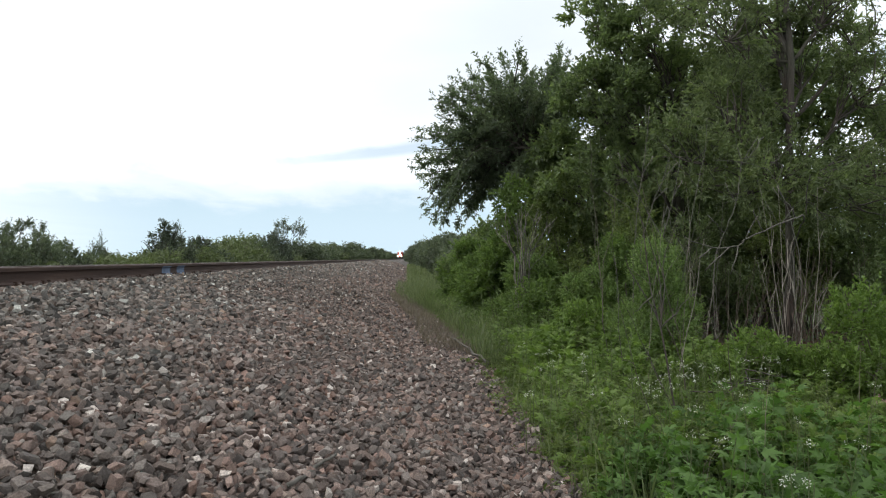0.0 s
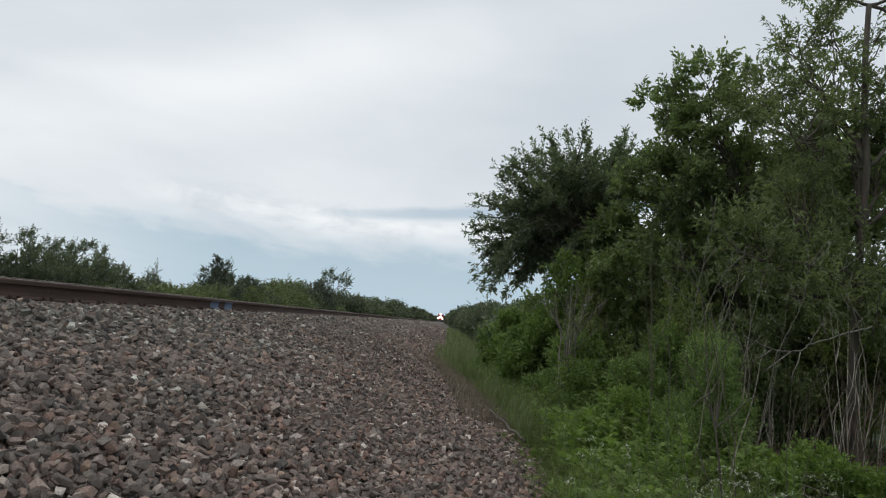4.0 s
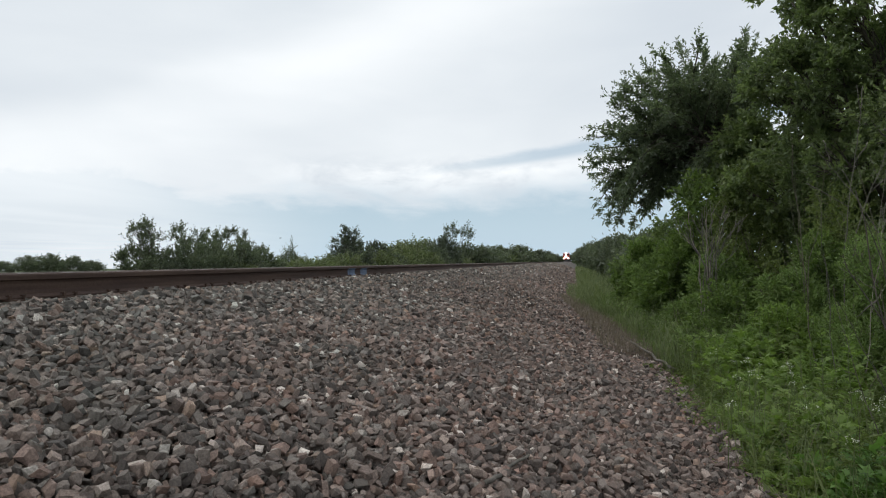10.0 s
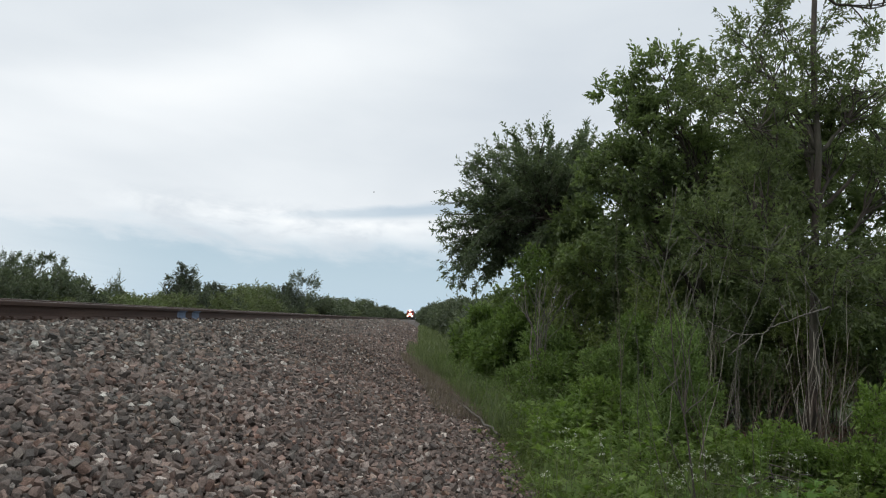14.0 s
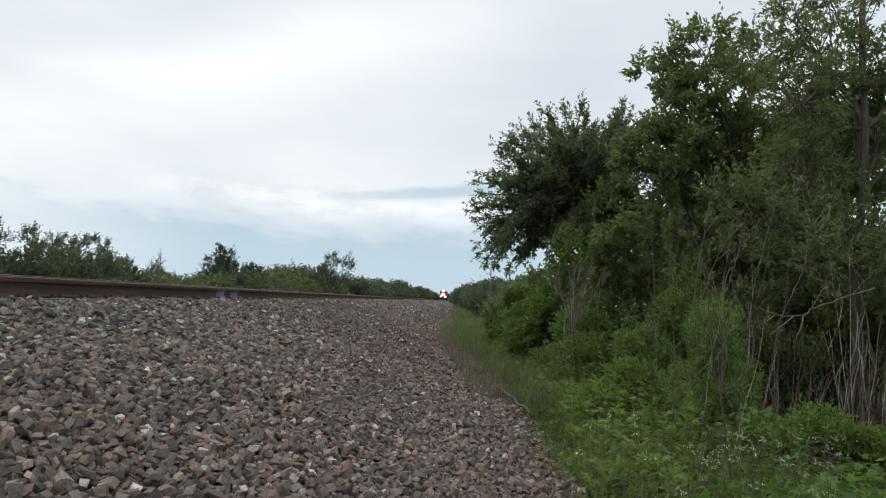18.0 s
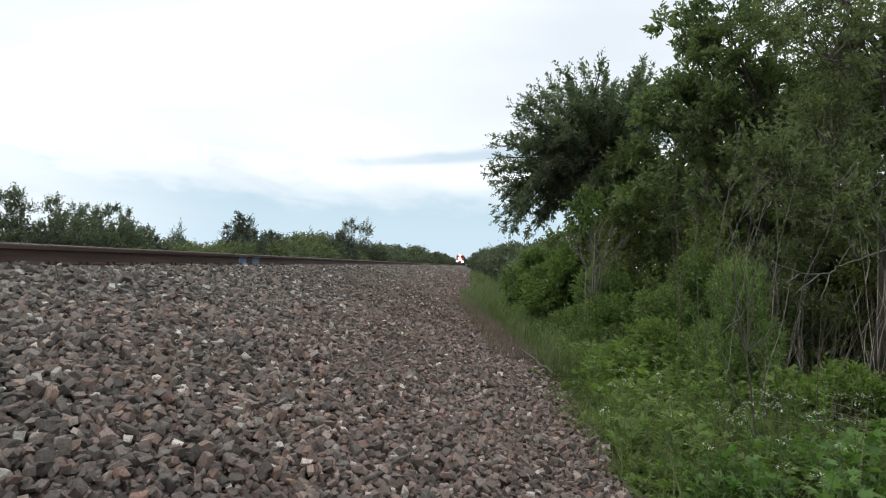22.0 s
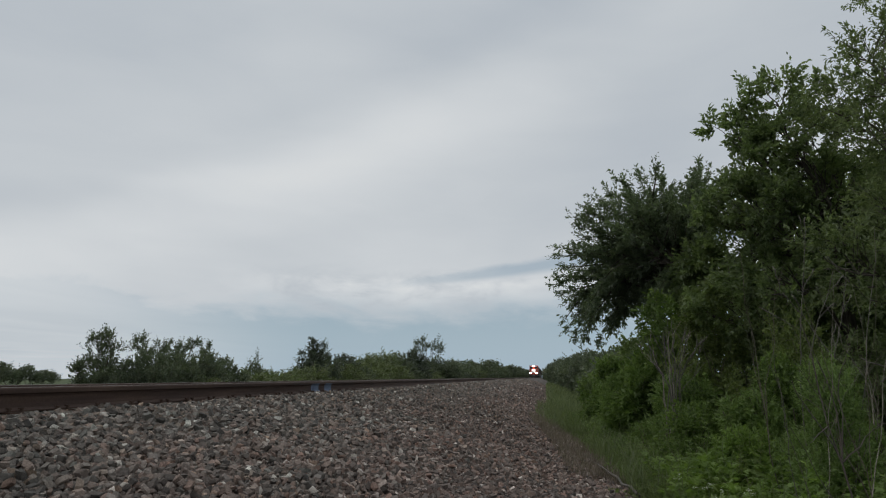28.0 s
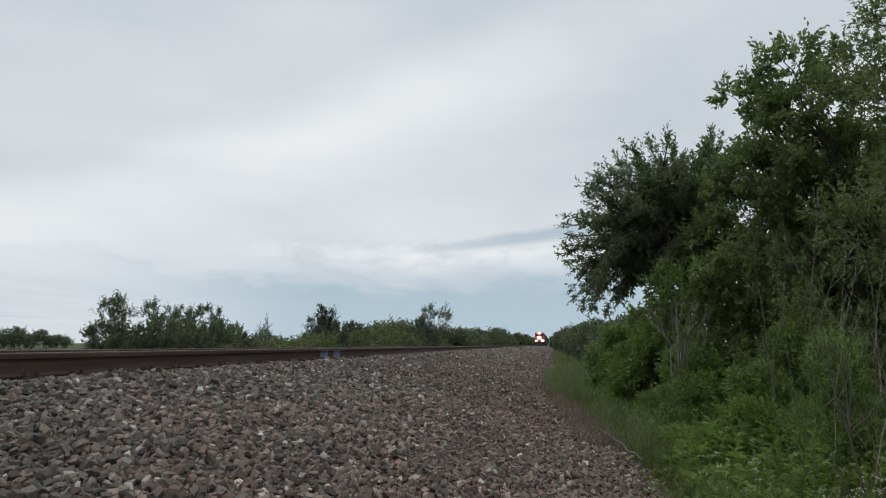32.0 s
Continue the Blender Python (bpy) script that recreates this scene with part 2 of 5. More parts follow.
def rail_material():
    m, n = material("rusty_rail")
    at = n.node("ShaderNodeTexCoord").outputs["Object"]
    long = n.node("ShaderNodeMapping", Vector=at, Scale=(6, 0.8, 14)).outputs[0]
    a, b = n.noise(long, 1.0, 6, 0.6), n.noise(at, 60.0, 4)
    f = n.math("ADD", n.math("MULTIPLY", a, 0.7), n.math("MULTIPLY", b, 0.3))
    col = n.colors(f, [(0.32, (0.036, 0.023, 0.018)), (0.5, (0.064, 0.037, 0.028)), (0.68, (0.10, 0.064, 0.046))])
    finish(n, col, 0.82, 0.15, b, 0.002, 0.7)
    return m


BED, GROUND, RUST = bed_material(), ground_material(), rail_material()
POLISHED = plain("worn_railhead_steel", (0.26, 0.24, 0.22), 0.5, 0.8, 40, 0.2, 0.001)
BLUE_PAINT = plain("faded_blue_paint", (0.12, 0.16, 0.235), 0.8, 0.0, 60, 0.4)
TIE_WOOD = bark_material("creosoted_wood", (0.03, 0.025, 0.02), (0.10, 0.085, 0.07), 0.6)
PLATE = plain("rusty_plate", (0.07, 0.042, 0.03), 0.85, 0.2, 40, 0.35)
WIRE = plain("dull_wire", (0.34, 0.33, 0.31), 0.5, 0.4, 60, 0.2)
BARK = bark_material("grey_brown_bark", (0.046, 0.036, 0.031), (0.110, 0.086, 0.074))
GREYWOOD = bark_material("weathered_grey_wood", (0.055, 0.048, 0.042), (0.19, 0.168, 0.145))
RUSSET = bark_material("red_brown_dead_stem", (0.045, 0.029, 0.024), (0.125, 0.082, 0.066))
DEADWOOD = bark_material("bleached_dead_wood", (0.15, 0.128, 0.105), (0.42, 0.37, 0.315))
TWIG = bark_material("brown_twig", (0.06, 0.048, 0.036), (0.16, 0.13, 0.10))
ELM = leafy("dark_elm_leaf", (0.088, 0.112, 0.080), (0.146, 0.180, 0.122), (0.215, 0.25, 0.168), 0.56, 0.36, gloss=0.8)
OAK = leafy("oak_leaf", (0.088, 0.116, 0.060), (0.168, 0.216, 0.102), (0.255, 0.298, 0.150), 0.56, gloss=0.8)
LOCUST = leafy("pale_small_leaf", (0.086, 0.110, 0.056), (0.160, 0.196, 0.096), (0.24, 0.275, 0.142), 0.54, gloss=0.5)
BRUSH = leafy("shrub_leaf", (0.060, 0.092, 0.028), (0.132, 0.195, 0.056), (0.216, 0.281, 0.088), 0.46)
MOSS = leafy("olive_leaf", (0.068, 0.088, 0.030), (0.141, 0.182, 0.061), (0.226, 0.262, 0.100), 0.46)
PALE = leafy("pale_fine_leaf", (0.10, 0.15, 0.050), (0.185, 0.26, 0.089), (0.275, 0.345, 0.137), 0.46)
BRIGHT = leafy("bright_weed_leaf", (0.085, 0.130, 0.036), (0.166, 0.242, 0.063), (0.255, 0.332, 0.104), 0.48, gloss=0.35)
CEDAR = leafy("dark_cedar_leaf", (0.048, 0.062, 0.046), (0.085, 0.105, 0.074), (0.125, 0.148, 0.10), 0.3, gloss=0.7)
# far leaves greyed and paler: the haze of distance is put into their colour
FIELD_HAZED = leafy("hazed_far_bush_leaf", (0.072, 0.090, 0.064), (0.122, 0.146, 0.098), (0.182, 0.205, 0.135), 0.40, gloss=0.7)
MEADOW = leafy("light_hedge_leaf", (0.084, 0.104, 0.050), (0.140, 0.170, 0.080), (0.20, 0.228, 0.115), 0.4, gloss=0.7)
WILLOW = leafy("grey_willow_leaf", (0.095, 0.11, 0.075), (0.155, 0.175, 0.115), (0.23, 0.245, 0.17), 0.42)
WEED = leafy("lush_weed_leaf", (0.054, 0.099, 0.027), (0.112, 0.204, 0.050), (0.192, 0.300, 0.082), 0.46, gloss=0.35)
GRASS = leafy("grass_blade", (0.090, 0.115, 0.055), (0.150, 0.182, 0.085), (0.235, 0.255, 0.140), 0.44)
STRAW = leafy("dry_grass", (0.11, 0.088, 0.074), (0.19, 0.155, 0.13), (0.30, 0.255, 0.21), 0.3, 0.8)
LITTER = leafy("fallen_leaf", (0.08, 0.05, 0.036), (0.15, 0.095, 0.068), (0.23, 0.155, 0.115), 0.1, 0.85)
PETAL = leafy("white_petal", (0.62, 0.63, 0.56), (0.75, 0.76, 0.70), (0.84, 0.85, 0.8), 0.3)
PINK = leafy("pink_petal", (0.45, 0.16, 0.30), (0.55, 0.2, 0.38), (0.6, 0.28, 0.45), 0.3)


# ---------------------------------------------------------------- mesh tools
class Geo:
    """Collects vertices and faces of equal or mixed size and makes one mesh of them."""

    def __init__(self):
        self.v, self.f, self.n = [], [], 0

    def add(self, v, f):
        v, f = np.asarray(v, float).reshape(-1, 3), np.asarray(f, int)
        self.v.append(v), self.f.append(f + self.n)
        self.n += len(v)
        return self

    def box(self, lo, hi):
        (a, b, c), (d, e, g) = lo, hi
        self.add([(a, b, c), (d, b, c), (d, e, c), (a, e, c), (a, b, g), (d, b, g), (d, e, g), (a, e, g)],
                 [(3, 2, 1, 0), (4, 5, 6, 7), (0, 1, 5, 4), (1, 2, 6, 5), (2, 3, 7, 6), (3, 0, 4, 7)])
        return self

    def tube(self, pts, radii, sides=6, cap=True):
        pts = np.asarray(pts, float)
        radii = np.broadcast_to(np.asarray(radii, float), (len(pts),))
        t = np.gradient(pts, axis=0)
        t /= np.linalg.norm(t, axis=1, keepdims=True) + 1e-9
        ref = np.array([0.31, 0.87, 0.38]) if abs(t[:, 2]).mean() > 0.7 else np.array([0.05, 0.1, 1.0])
        u = np.cross(t, ref)
        u /= np.linalg.norm(u, axis=1, keepdims=True) + 1e-9
        w = np.cross(t, u)
        a = np.linspace(0, 2 * pi, sides, endpoint=False)
        ring = pts[:, None] + radii[:, None, None] * (u[:, None] * np.cos(a)[None, :, None] + w[:, None] * np.sin(a)[None, :, None])
        k = np.arange(len(pts) - 1)[:, None] * sides
        i, j = np.arange(sides)[None], (np.arange(sides)[None] + 1) % sides
        f = np.stack([k + i, k + j, k + j + sides, k + i + sides], -1).reshape(-1, 4)
        base = self.n
        self.add(ring.reshape(-1, 3), f)
        if cap:
            last = base + (len(pts) - 1) * sides
            for s in range(1, sides - 1):
                self.f.append(np.array([[base, base + s + 1, base + s], [last, last + s, last + s + 1]]))
        return self

    def leaves(self, at, along, length, width, rng, fold=0.25):
        """Folded four-sided leaves: at, along (n, 3); length and width (n,)."""
        n = len(at)
        along = along / (np.linalg.norm(along, axis=1, keepdims=True) + 1e-9)
        r = rng.normal(size=(n, 3)) * 0.7 + np.array([0, 0, 1.0])
        side = np.cross(along, r)
        side /= np.linalg.norm(side, axis=1, keepdims=True) + 1e-9
        up = np.cross(side, along)
        L, W = np.reshape(length, (-1, 1)), np.reshape(width, (-1, 1))
        mid = at + along * L * 0.45 + up * W * fold
        v = np.stack([at, mid + side * W * 0.5, at + along * L - up * L * 0.12, mid - side * W * 0.5], 1)
        f = np.arange(n)[:, None] * 4 + np.array([[0, 1, 2, 3]])
        return self.add(v.reshape(-1, 3), f)

    def mesh(self, name, smooth=False):
        me = bpy.data.meshes.new(name)
        v = np.concatenate(self.v)
        size = np.concatenate([np.full(len(f), f.shape[1]) for f in self.f])
        flat = np.concatenate([f.ravel() for f in self.f]).astype(np.int32)
        me.vertices.add(len(v)), me.loops.add(len(flat)), me.polygons.add(len(size))
        me.vertices.foreach_set("co", v.astype(np.float32).ravel())
        me.loops.foreach_set("vertex_index", flat)
        me.polygons.foreach_set("loop_start", np.concatenate([[0], np.cumsum(size)[:-1]]).astype(np.int32))
        me.polygons.foreach_set("use_smooth", np.full(len(size), smooth))
        me.update(calc_edges=True)
        return me


def part(name, geo, mat, parent, label="", smooth=False):
    """One mesh object under a thing or under a part; geo: a Geo, a bmesh or a ready mesh."""
    if isinstance(geo, Geo):
        geo = geo.mesh(name, smooth)
    elif isinstance(geo, bmesh.types.BMesh):
        bm, geo = geo, bpy.data.meshes.new(name)
        bm.to_mesh(geo), bm.free()
    if mat is not None and not geo.materials:
        geo.materials.append(mat)
    ob = new(name, geo)
    ob.parent = parent
    if label:
        ob["label"] = label
    return ob


def thing(name, label, category, at=(0, 0, 0), group="", kind=""):
    ob = new(name)
    ob.empty_display_size = 0.1
    ob.matrix_basis = Matrix.Translation(at)
    return tagged(ob, label, category, group, kind)


def bevel_box(lo, hi, r=0.02, seg=2):
    bm = bmesh.new()
    bmesh.ops.create_cube(bm, size=1.0)
    for v in bm.verts:
        v.co = Vector([lo[k] + (v.co[k] + 0.5) * (hi[k] - lo[k]) for k in range(3)])
    bmesh.ops.bevel(bm, geom=list(bm.edges), offset=r, segments=seg, affect="EDGES", profile=0.5)
    return bm


def disc(center, axis, radius, thick, sides=20):
    """A short round drum along an axis (0, 1, 2)."""
    g = Geo()
    d = np.zeros(3)
    d[axis] = thick / 2
    c = np.asarray(center, float)
    g.tube([c - d, c + d], radius, sides)
    return g


# ---------------------------------------------------------------- the lie of the land
GROUND_Z = -1.38
RAIL_X, FAR_RAIL_X, RAIL_TOP, RAIL_H = -4.0, -5.505, -0.033, 0.181
TOE_Y = np.array([-30, 0, 8, 12, 16, 22, 60, 900.0])
TOE_X = np.array([0.9, 0.95, 1.08, 0.85, 0.5, 0.12, 0.1, -0.2])


def toe(y):
    return np.interp(y, TOE_Y, TOE_X)


def wave(x, y, s, seed=0.0):
    """A cheap smooth bumpiness."""
    return (np.sin(x * s * 1.3 + 1.7 + seed) * np.sin(y * s + 0.4 + seed * 2) + 0.6 * np.sin(x * s * 2.7 + y * s * 1.9 + seed)) / 1.6


def ballast_z(x, y):
    x, y = np.asarray(x, float), np.asarray(y, float)
    t = toe(y)
    crest = -1.6 + 0.12 * np.sin(y * 0.55)
    z = np.where(x < -3.4, -0.236 + 0.01 * np.clip((x + 3.9) / 0.5, 0, 1), np.where(x < crest, -0.226 - 0.357 * (x + 3.4) / (crest + 3.4), -0.583 - 0.747 * (x - crest) / (t - crest)))
    far = -0.236 - 0.5 * np.maximum(0, -6.3 - x)
    z = np.where(x < -6.3, far, z)
    damp = np.where((x > -6.2) & (x < -3.6), 0.15, 1.0)
    z = z + damp * (0.022 * wave(x, y, 2.2) + 0.012 * wave(x, y, 5.3, 2.0))
    return np.where(x > t, -1.33 - 0.5 * (x - t), z)


def ballast_bed():
    ys = np.concatenate([np.arange(-8, 30, 0.12), np.geomspace(30, 900, 60)])
    xs = np.concatenate([np.linspace(-8.4, -6.3, 6), np.arange(-6.2, 1.6, 0.1)])
    X, Y = np.meshgrid(xs, ys)
    g = Geo()
    Z = ballast_z(X, Y) - 0.02
    nx, ny = len(xs), len(ys)
    i = (np.arange(ny - 1)[:, None] * nx + np.arange(nx - 1)[None]).ravel()
    g.add(np.stack([X, Y, Z], -1).reshape(-1, 3), np.stack([i, i + 1, i + nx + 1, i + nx], -1))
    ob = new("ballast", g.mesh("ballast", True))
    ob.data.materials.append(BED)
    return tagged(ob, "grey and reddish crushed-stone railway embankment beside the track", "ballast", kind="structure")


def ground():
    s = np.concatenate([-np.geomspace(3000, 12, 26), np.linspace(-10, 10, 41), np.geomspace(12, 3000, 26)])
    X, Y = np.meshgrid(s, s + 10)
    near = np.exp(-(np.hypot(X, Y - 10) / 60) ** 2)
    Z = GROUND_Z + near * 0.05 * wave(X, Y, 0.9)
    g = Geo()
    n = len(s)
    i = (np.arange(n - 1)[:, None] * n + np.arange(n - 1)[None]).ravel()
    g.add(np.stack([X, Y, Z], -1).reshape(-1, 3), np.stack([i, i + 1, i + n + 1, i + n], -1))
    ob = new("ground", g.mesh("ground", True))
    ob.data.materials.append(GROUND)
    return tagged(ob, "flat green grassy ground reaching to the horizon", "ground", kind="structure")


def rail_profile():
    """Half of a flat-bottomed rail, from the foot's middle to the head's middle: offset, height."""
    half = [(0.076, 0.0), (0.076, 0.010), (0.045, 0.021), (0.015, 0.030), (0.0095, 0.060), (0.0095, 0.110), (0.014, 0.128),
            (0.036, 0.137), (0.0375, 0.165), (0.034, 0.176), (0.024, 0.181)]
    return half + [(-x, z) for x, z in reversed(half)]


def railway_track():
    root = thing("railway_track", "rust-brown steel rails on ties bedded in crushed stone", "railway track", (RAIL_X, 0, RAIL_TOP - RAIL_H), kind="structure")
    prof = np.array(rail_profile())
    ys = np.concatenate([np.arange(-30, 60, 3.0), np.geomspace(60, 900, 30)])
    rails = []
    for x in (0.0, FAR_RAIL_X - RAIL_X):
        g, k = Geo(), len(prof)
        v = np.array([[x + px, y, pz] for y in ys for px, pz in prof])
        i = np.arange(len(ys) - 1)[:, None] * k
        a, b = np.arange(k)[None], (np.arange(k)[None] + 1) % k
        g.add(v, np.stack([i + a, i + b, i + b + k, i + a + k], -1).reshape(-1, 4))
        r = part("rail", g, RUST, root, "rust-brown steel rail with a worn bright head")
        g = Geo()
        band = np.array([(-0.023, 0.1815), (0.0, 0.1825), (0.023, 0.1815)])
        v = np.array([[x + px, y, pz] for y in ys for px, pz in band])
        i = np.arange(len(ys) - 1)[:, None] * 3
        g.add(v, np.stack([i + np.array([[0, 1]]), i + np.array([[1, 2]]), i + np.array([[4, 5]]), i + np.array([[3, 4]])], -1).reshape(-1, 4))
        part("running_band", g, POLISHED, r, "polished band along the rail head")
        rails.append(r)
    # two blue painted marks across the near rail's side
    for y in (11.32, 12.02):
        g = Geo()
        side = np.array([(0.0775, 0.001), (0.0775, 0.0115), (0.046, 0.0225), (0.0165, 0.0315), (0.0112, 0.060), (0.0112, 0.110), (0.0155, 0.127), (0.0377, 0.136), (0.0392, 0.146)])
        v = np.array([[px + 0.0015, y + d, pz] for d in (-0.20, -0.06, 0.08, 0.19) for px, pz in side])
        k = len(side)
        f = [(r * k + c, r * k + c + 1, (r + 1) * k + c + 1, (r + 1) * k + c) for r in range(3) for c in range(k - 1)]
        part("paint_mark", g.add(v, f), BLUE_PAINT, rails[0], "faded blue painted mark on the rail")
    # ties, plates and spikes where the track lies near
    tie = bevel_box((-2.05, -0.115, -0.19), (0.35, 0.115, -0.012), 0.012, 1)
    tie_ob = None
    plate_ob = None
    for j in range(64):
        y = -4 + j * 0.5
        if tie_ob is None:
            tie_ob = part("tie", tie, TIE_WOOD, root)
            tie_ob.location.y = y
        else:
            o = new("tie", tie_ob.data)
            o.parent, o.location = root, (0, y, 0)
        if -1 < y < 14:
            for x in (0.0,):
                if plate_ob is None:
                    g = Geo().box((-0.13, -0.095, -0.0118), (0.13, 0.095, -0.0005))
                    for sx in (-0.088, 0.088):
                        for sy in (-0.06, 0.06):
                            g.box((sx - 0.009, sy - 0.009, -0.002), (sx + 0.009, sy + 0.009, 0.022))
                            g.box((sx - 0.016 - 0.006 * np.sign(sx), sy - 0.013, 0.022), (sx + 0.016 - 0.006 * np.sign(sx), sy + 0.013, 0.032))
                    plate_ob = part("tie_plate", g, PLATE, root)
                    plate_ob.location = (x, y, 0)
                else:
                    o = new("tie_plate", plate_ob.data)
                    o.parent, o.location = root, (x, y, 0)
    return root


ballast_bed()
ground()
railway_track()


# ---------------------------------------------------------------- plants
def ellipsoid(rng, n, shell=0.5):
    d = rng.normal(size=(n, 3))
    d /= np.linalg.norm(d, axis=1, keepdims=True)
    far = np.where(rng.random((n, 1)) < 0.12, 1.22, 1.0)
    return d * far * (shell + (1 - shell) * rng.random((n, 1)) ** 0.5)


def bend(a, b, rng, k=6, sag=0.12, wobble=0.018):
    a, b = np.asarray(a, float), np.asarray(b, float)
    s = np.linspace(0, 1, k)[:, None]
    off = rng.normal(size=3) * np.linalg.norm(b - a) * sag
    jit = rng.normal(size=(k, 3)) * np.linalg.norm(b - a) * wobble
    jit[0] = 0
    return a + (b - a) * s + off * (s * (1 - s)) * 2 + jit


def shoots(g, tg, start, way, per, leaf, rng, aspect=0.45, curve=0.12, twig_r=0.005):
    """Leafy shoots: a thin curved stem from start along way, with leaves on both sides from end to end."""
    m = len(start)
    reach = np.linalg.norm(way, axis=1, keepdims=True) + 1e-6
    d = way / reach
    side = np.cross(d, rng.normal(size=(m, 3)))
    side /= np.linalg.norm(side, axis=1, keepdims=True) + 1e-6
    rise = np.array((0, 0, 1.0)) * reach * curve * rng.normal(1.0, 0.6, (m, 1))
    if tg is not None:
        for a, w, u in zip(start[::5], way[::5], rise[::5]):
            tg.tube([a, a + w * 0.5 + u * 0.25, a + w + u], (twig_r, twig_r * 0.7, twig_r * 0.3), 3, False)
    s = (np.arange(per) + rng.random((m, per))) / per
    s = (0.12 + 0.88 * s)[..., None]
    at = start[:, None] + way[:, None] * s + rise[:, None] * s ** 2 + rng.normal(size=(m, per, 3)) * leaf * 0.22
    turn = np.where(np.arange(per) % 2 == 0, 1.0, -1.0)[None, :, None]
    along = d[:, None] * (0.55 + 0.5 * s) + side[:, None] * turn * 0.7 + rng.normal(size=(m, per, 3)) * 0.42
    L = leaf * (0.6 + 0.65 * rng.random(m * per)) * np.repeat(0.8 + 0.4 * rng.random(m), per)
    g.leaves(at.reshape(-1, 3), along.reshape(-1, 3), L, L * aspect * (0.8 + 0.4 * rng.random(m * per)), rng)


def tree(name, label, base, fork, clumps, leaf, leaf_mat, bark=None, trunk_r=0.12, seed=1, per=14, group="", category="tree", aspect=0.45, shell=0.45,
         twig_r=0.006, shoot=0.42, lift=0.35, limb_r=0.05, sway=0.05):
    """clumps: (x, y, z, rx, ry, rz, shoots); the trunk goes from base to fork, a limb to each clump, and sprays of leafy shoots on the limbs."""
    rng = np.random.default_rng(seed)
    root = thing(name, label, category, base, group)
    b0 = np.array(base, float)
    fork = np.array(fork, float) - b0
    trunk = bend((0, 0, -0.05), fork, rng, 9, sway, min(0.018, sway * 0.4))
    bark = bark or BARK
    rad = np.linspace(trunk_r, trunk_r * 0.55, 9)
    rad[0] *= 1.35
    part("trunk", Geo().tube(trunk, rad, 9), bark, root, smooth=True)
    crown, twigs = Geo(), Geo()
    for cx, cy, cz, rx, ry, rz, count in clumps:
        c = np.array((cx, cy, cz)) - b0
        k = int(np.argmin(np.abs(trunk[:, 2] - (trunk[0, 2] * 0.3 + c[2] * 0.7)) + 0.0)) if c[2] < fork[2] else 8
        k = max(3, k)
        limb = bend(trunk[k], c + np.array((0, 0, -0.3 * rz)), rng, 7, 0.10)
        part("limb", Geo().tube(limb, np.linspace(min(rad[k] * 0.7, limb_r), 0.010, 7), 6), bark, root, smooth=True)
        size = np.array((rx, ry, rz))
        sprays = max(4, count // 9)
        centers = c + ellipsoid(rng, sprays, shell) * size * 0.82
        t = rng.integers(3, 7, sprays)
        for j in range(sprays):
            q = centers[j]
            out = (q - c) / size
            out /= np.linalg.norm(out) + 1e-6
            stem = bend(limb[t[j]], q, rng, 5, 0.14)
            twigs.tube(stem, np.linspace(0.013, 0.005, 5), 4, False)
            n = int(rng.integers(7, 13))
            r = shoot * (0.65 + 0.6 * rng.random())
            way = out * 0.75 + np.array((0, 0, lift)) + rng.normal(size=(n, 3)) * 0.55
            way *= r * (0.6 + 0.6 * rng.random((n, 1))) / np.linalg.norm(way, axis=1, keepdims=True)
            s = 0.55 + 0.45 * rng.random((n, 1))
            start = stem[3] * (1 - s) + q * s + rng.normal(size=(n, 3)) * 0.05
            shoots(crown, twigs, start, way, per, leaf, rng, aspect, 0.15, twig_r)
    tagged(part("branchwork", twigs, bark, root), kind="stuff")
    part("crown", crown, leaf_mat, root)
    return root


def shrub(name, label, at, clumps, leaf, leaf_mat, stems=7, seed=1, per=12, group="", category="shrub", aspect=0.5, bark=None, shell=0.5, twig_r=0.004, shoot=0.2, lift=0.5):
    """clumps: (dx, dy, z over the ground, rx, ry, rz, shoots) about the foot."""
    rng = np.random.default_rng(seed)
    root = thing(name, label, category, at, group)
    bark = bark or TWIG
    crown, twigs = Geo(), Geo()
    for j in range(stems):
        c = clumps[j % len(clumps)]
        foot = np.array((rng.normal() * 0.12, rng.normal() * 0.12, -0.03))
        top = np.array(c[:3]) + ellipsoid(rng, 1, 0.2)[0] * np.array(c[3:6]) * 0.8
        part("stem", Geo().tube(bend(foot, top, rng, 6, 0.10), np.linspace(0.014, 0.004, 6), 5), bark, root)
    for dx, dy, z, rx, ry, rz, count in clumps:
        c = np.array((dx, dy, z))
        size = np.array((rx, ry, rz))
        q = c + ellipsoid(rng, count, shell) * size * 0.9
        out = (q - c) / size
        way = out * 0.8 + np.array((0, 0, lift)) + rng.normal(size=(count, 3)) * 0.5
        way *= shoot * (0.55 + 0.8 * rng.random((count, 1))) / np.linalg.norm(way, axis=1, keepdims=True)
        q = q - way * 0.5
        q[:, 2] = np.maximum(q[:, 2], 0.02)
        shoots(crown, twigs, q, way, per, leaf, rng, aspect, 0.12, twig_r)
    tagged(part("branchwork", twigs, bark, root), kind="stuff")
    part("crown", crown, leaf_mat, root)
    return root


# ---------------------------------------------------------------- trees beside the track, right of it
G = GROUND_Z
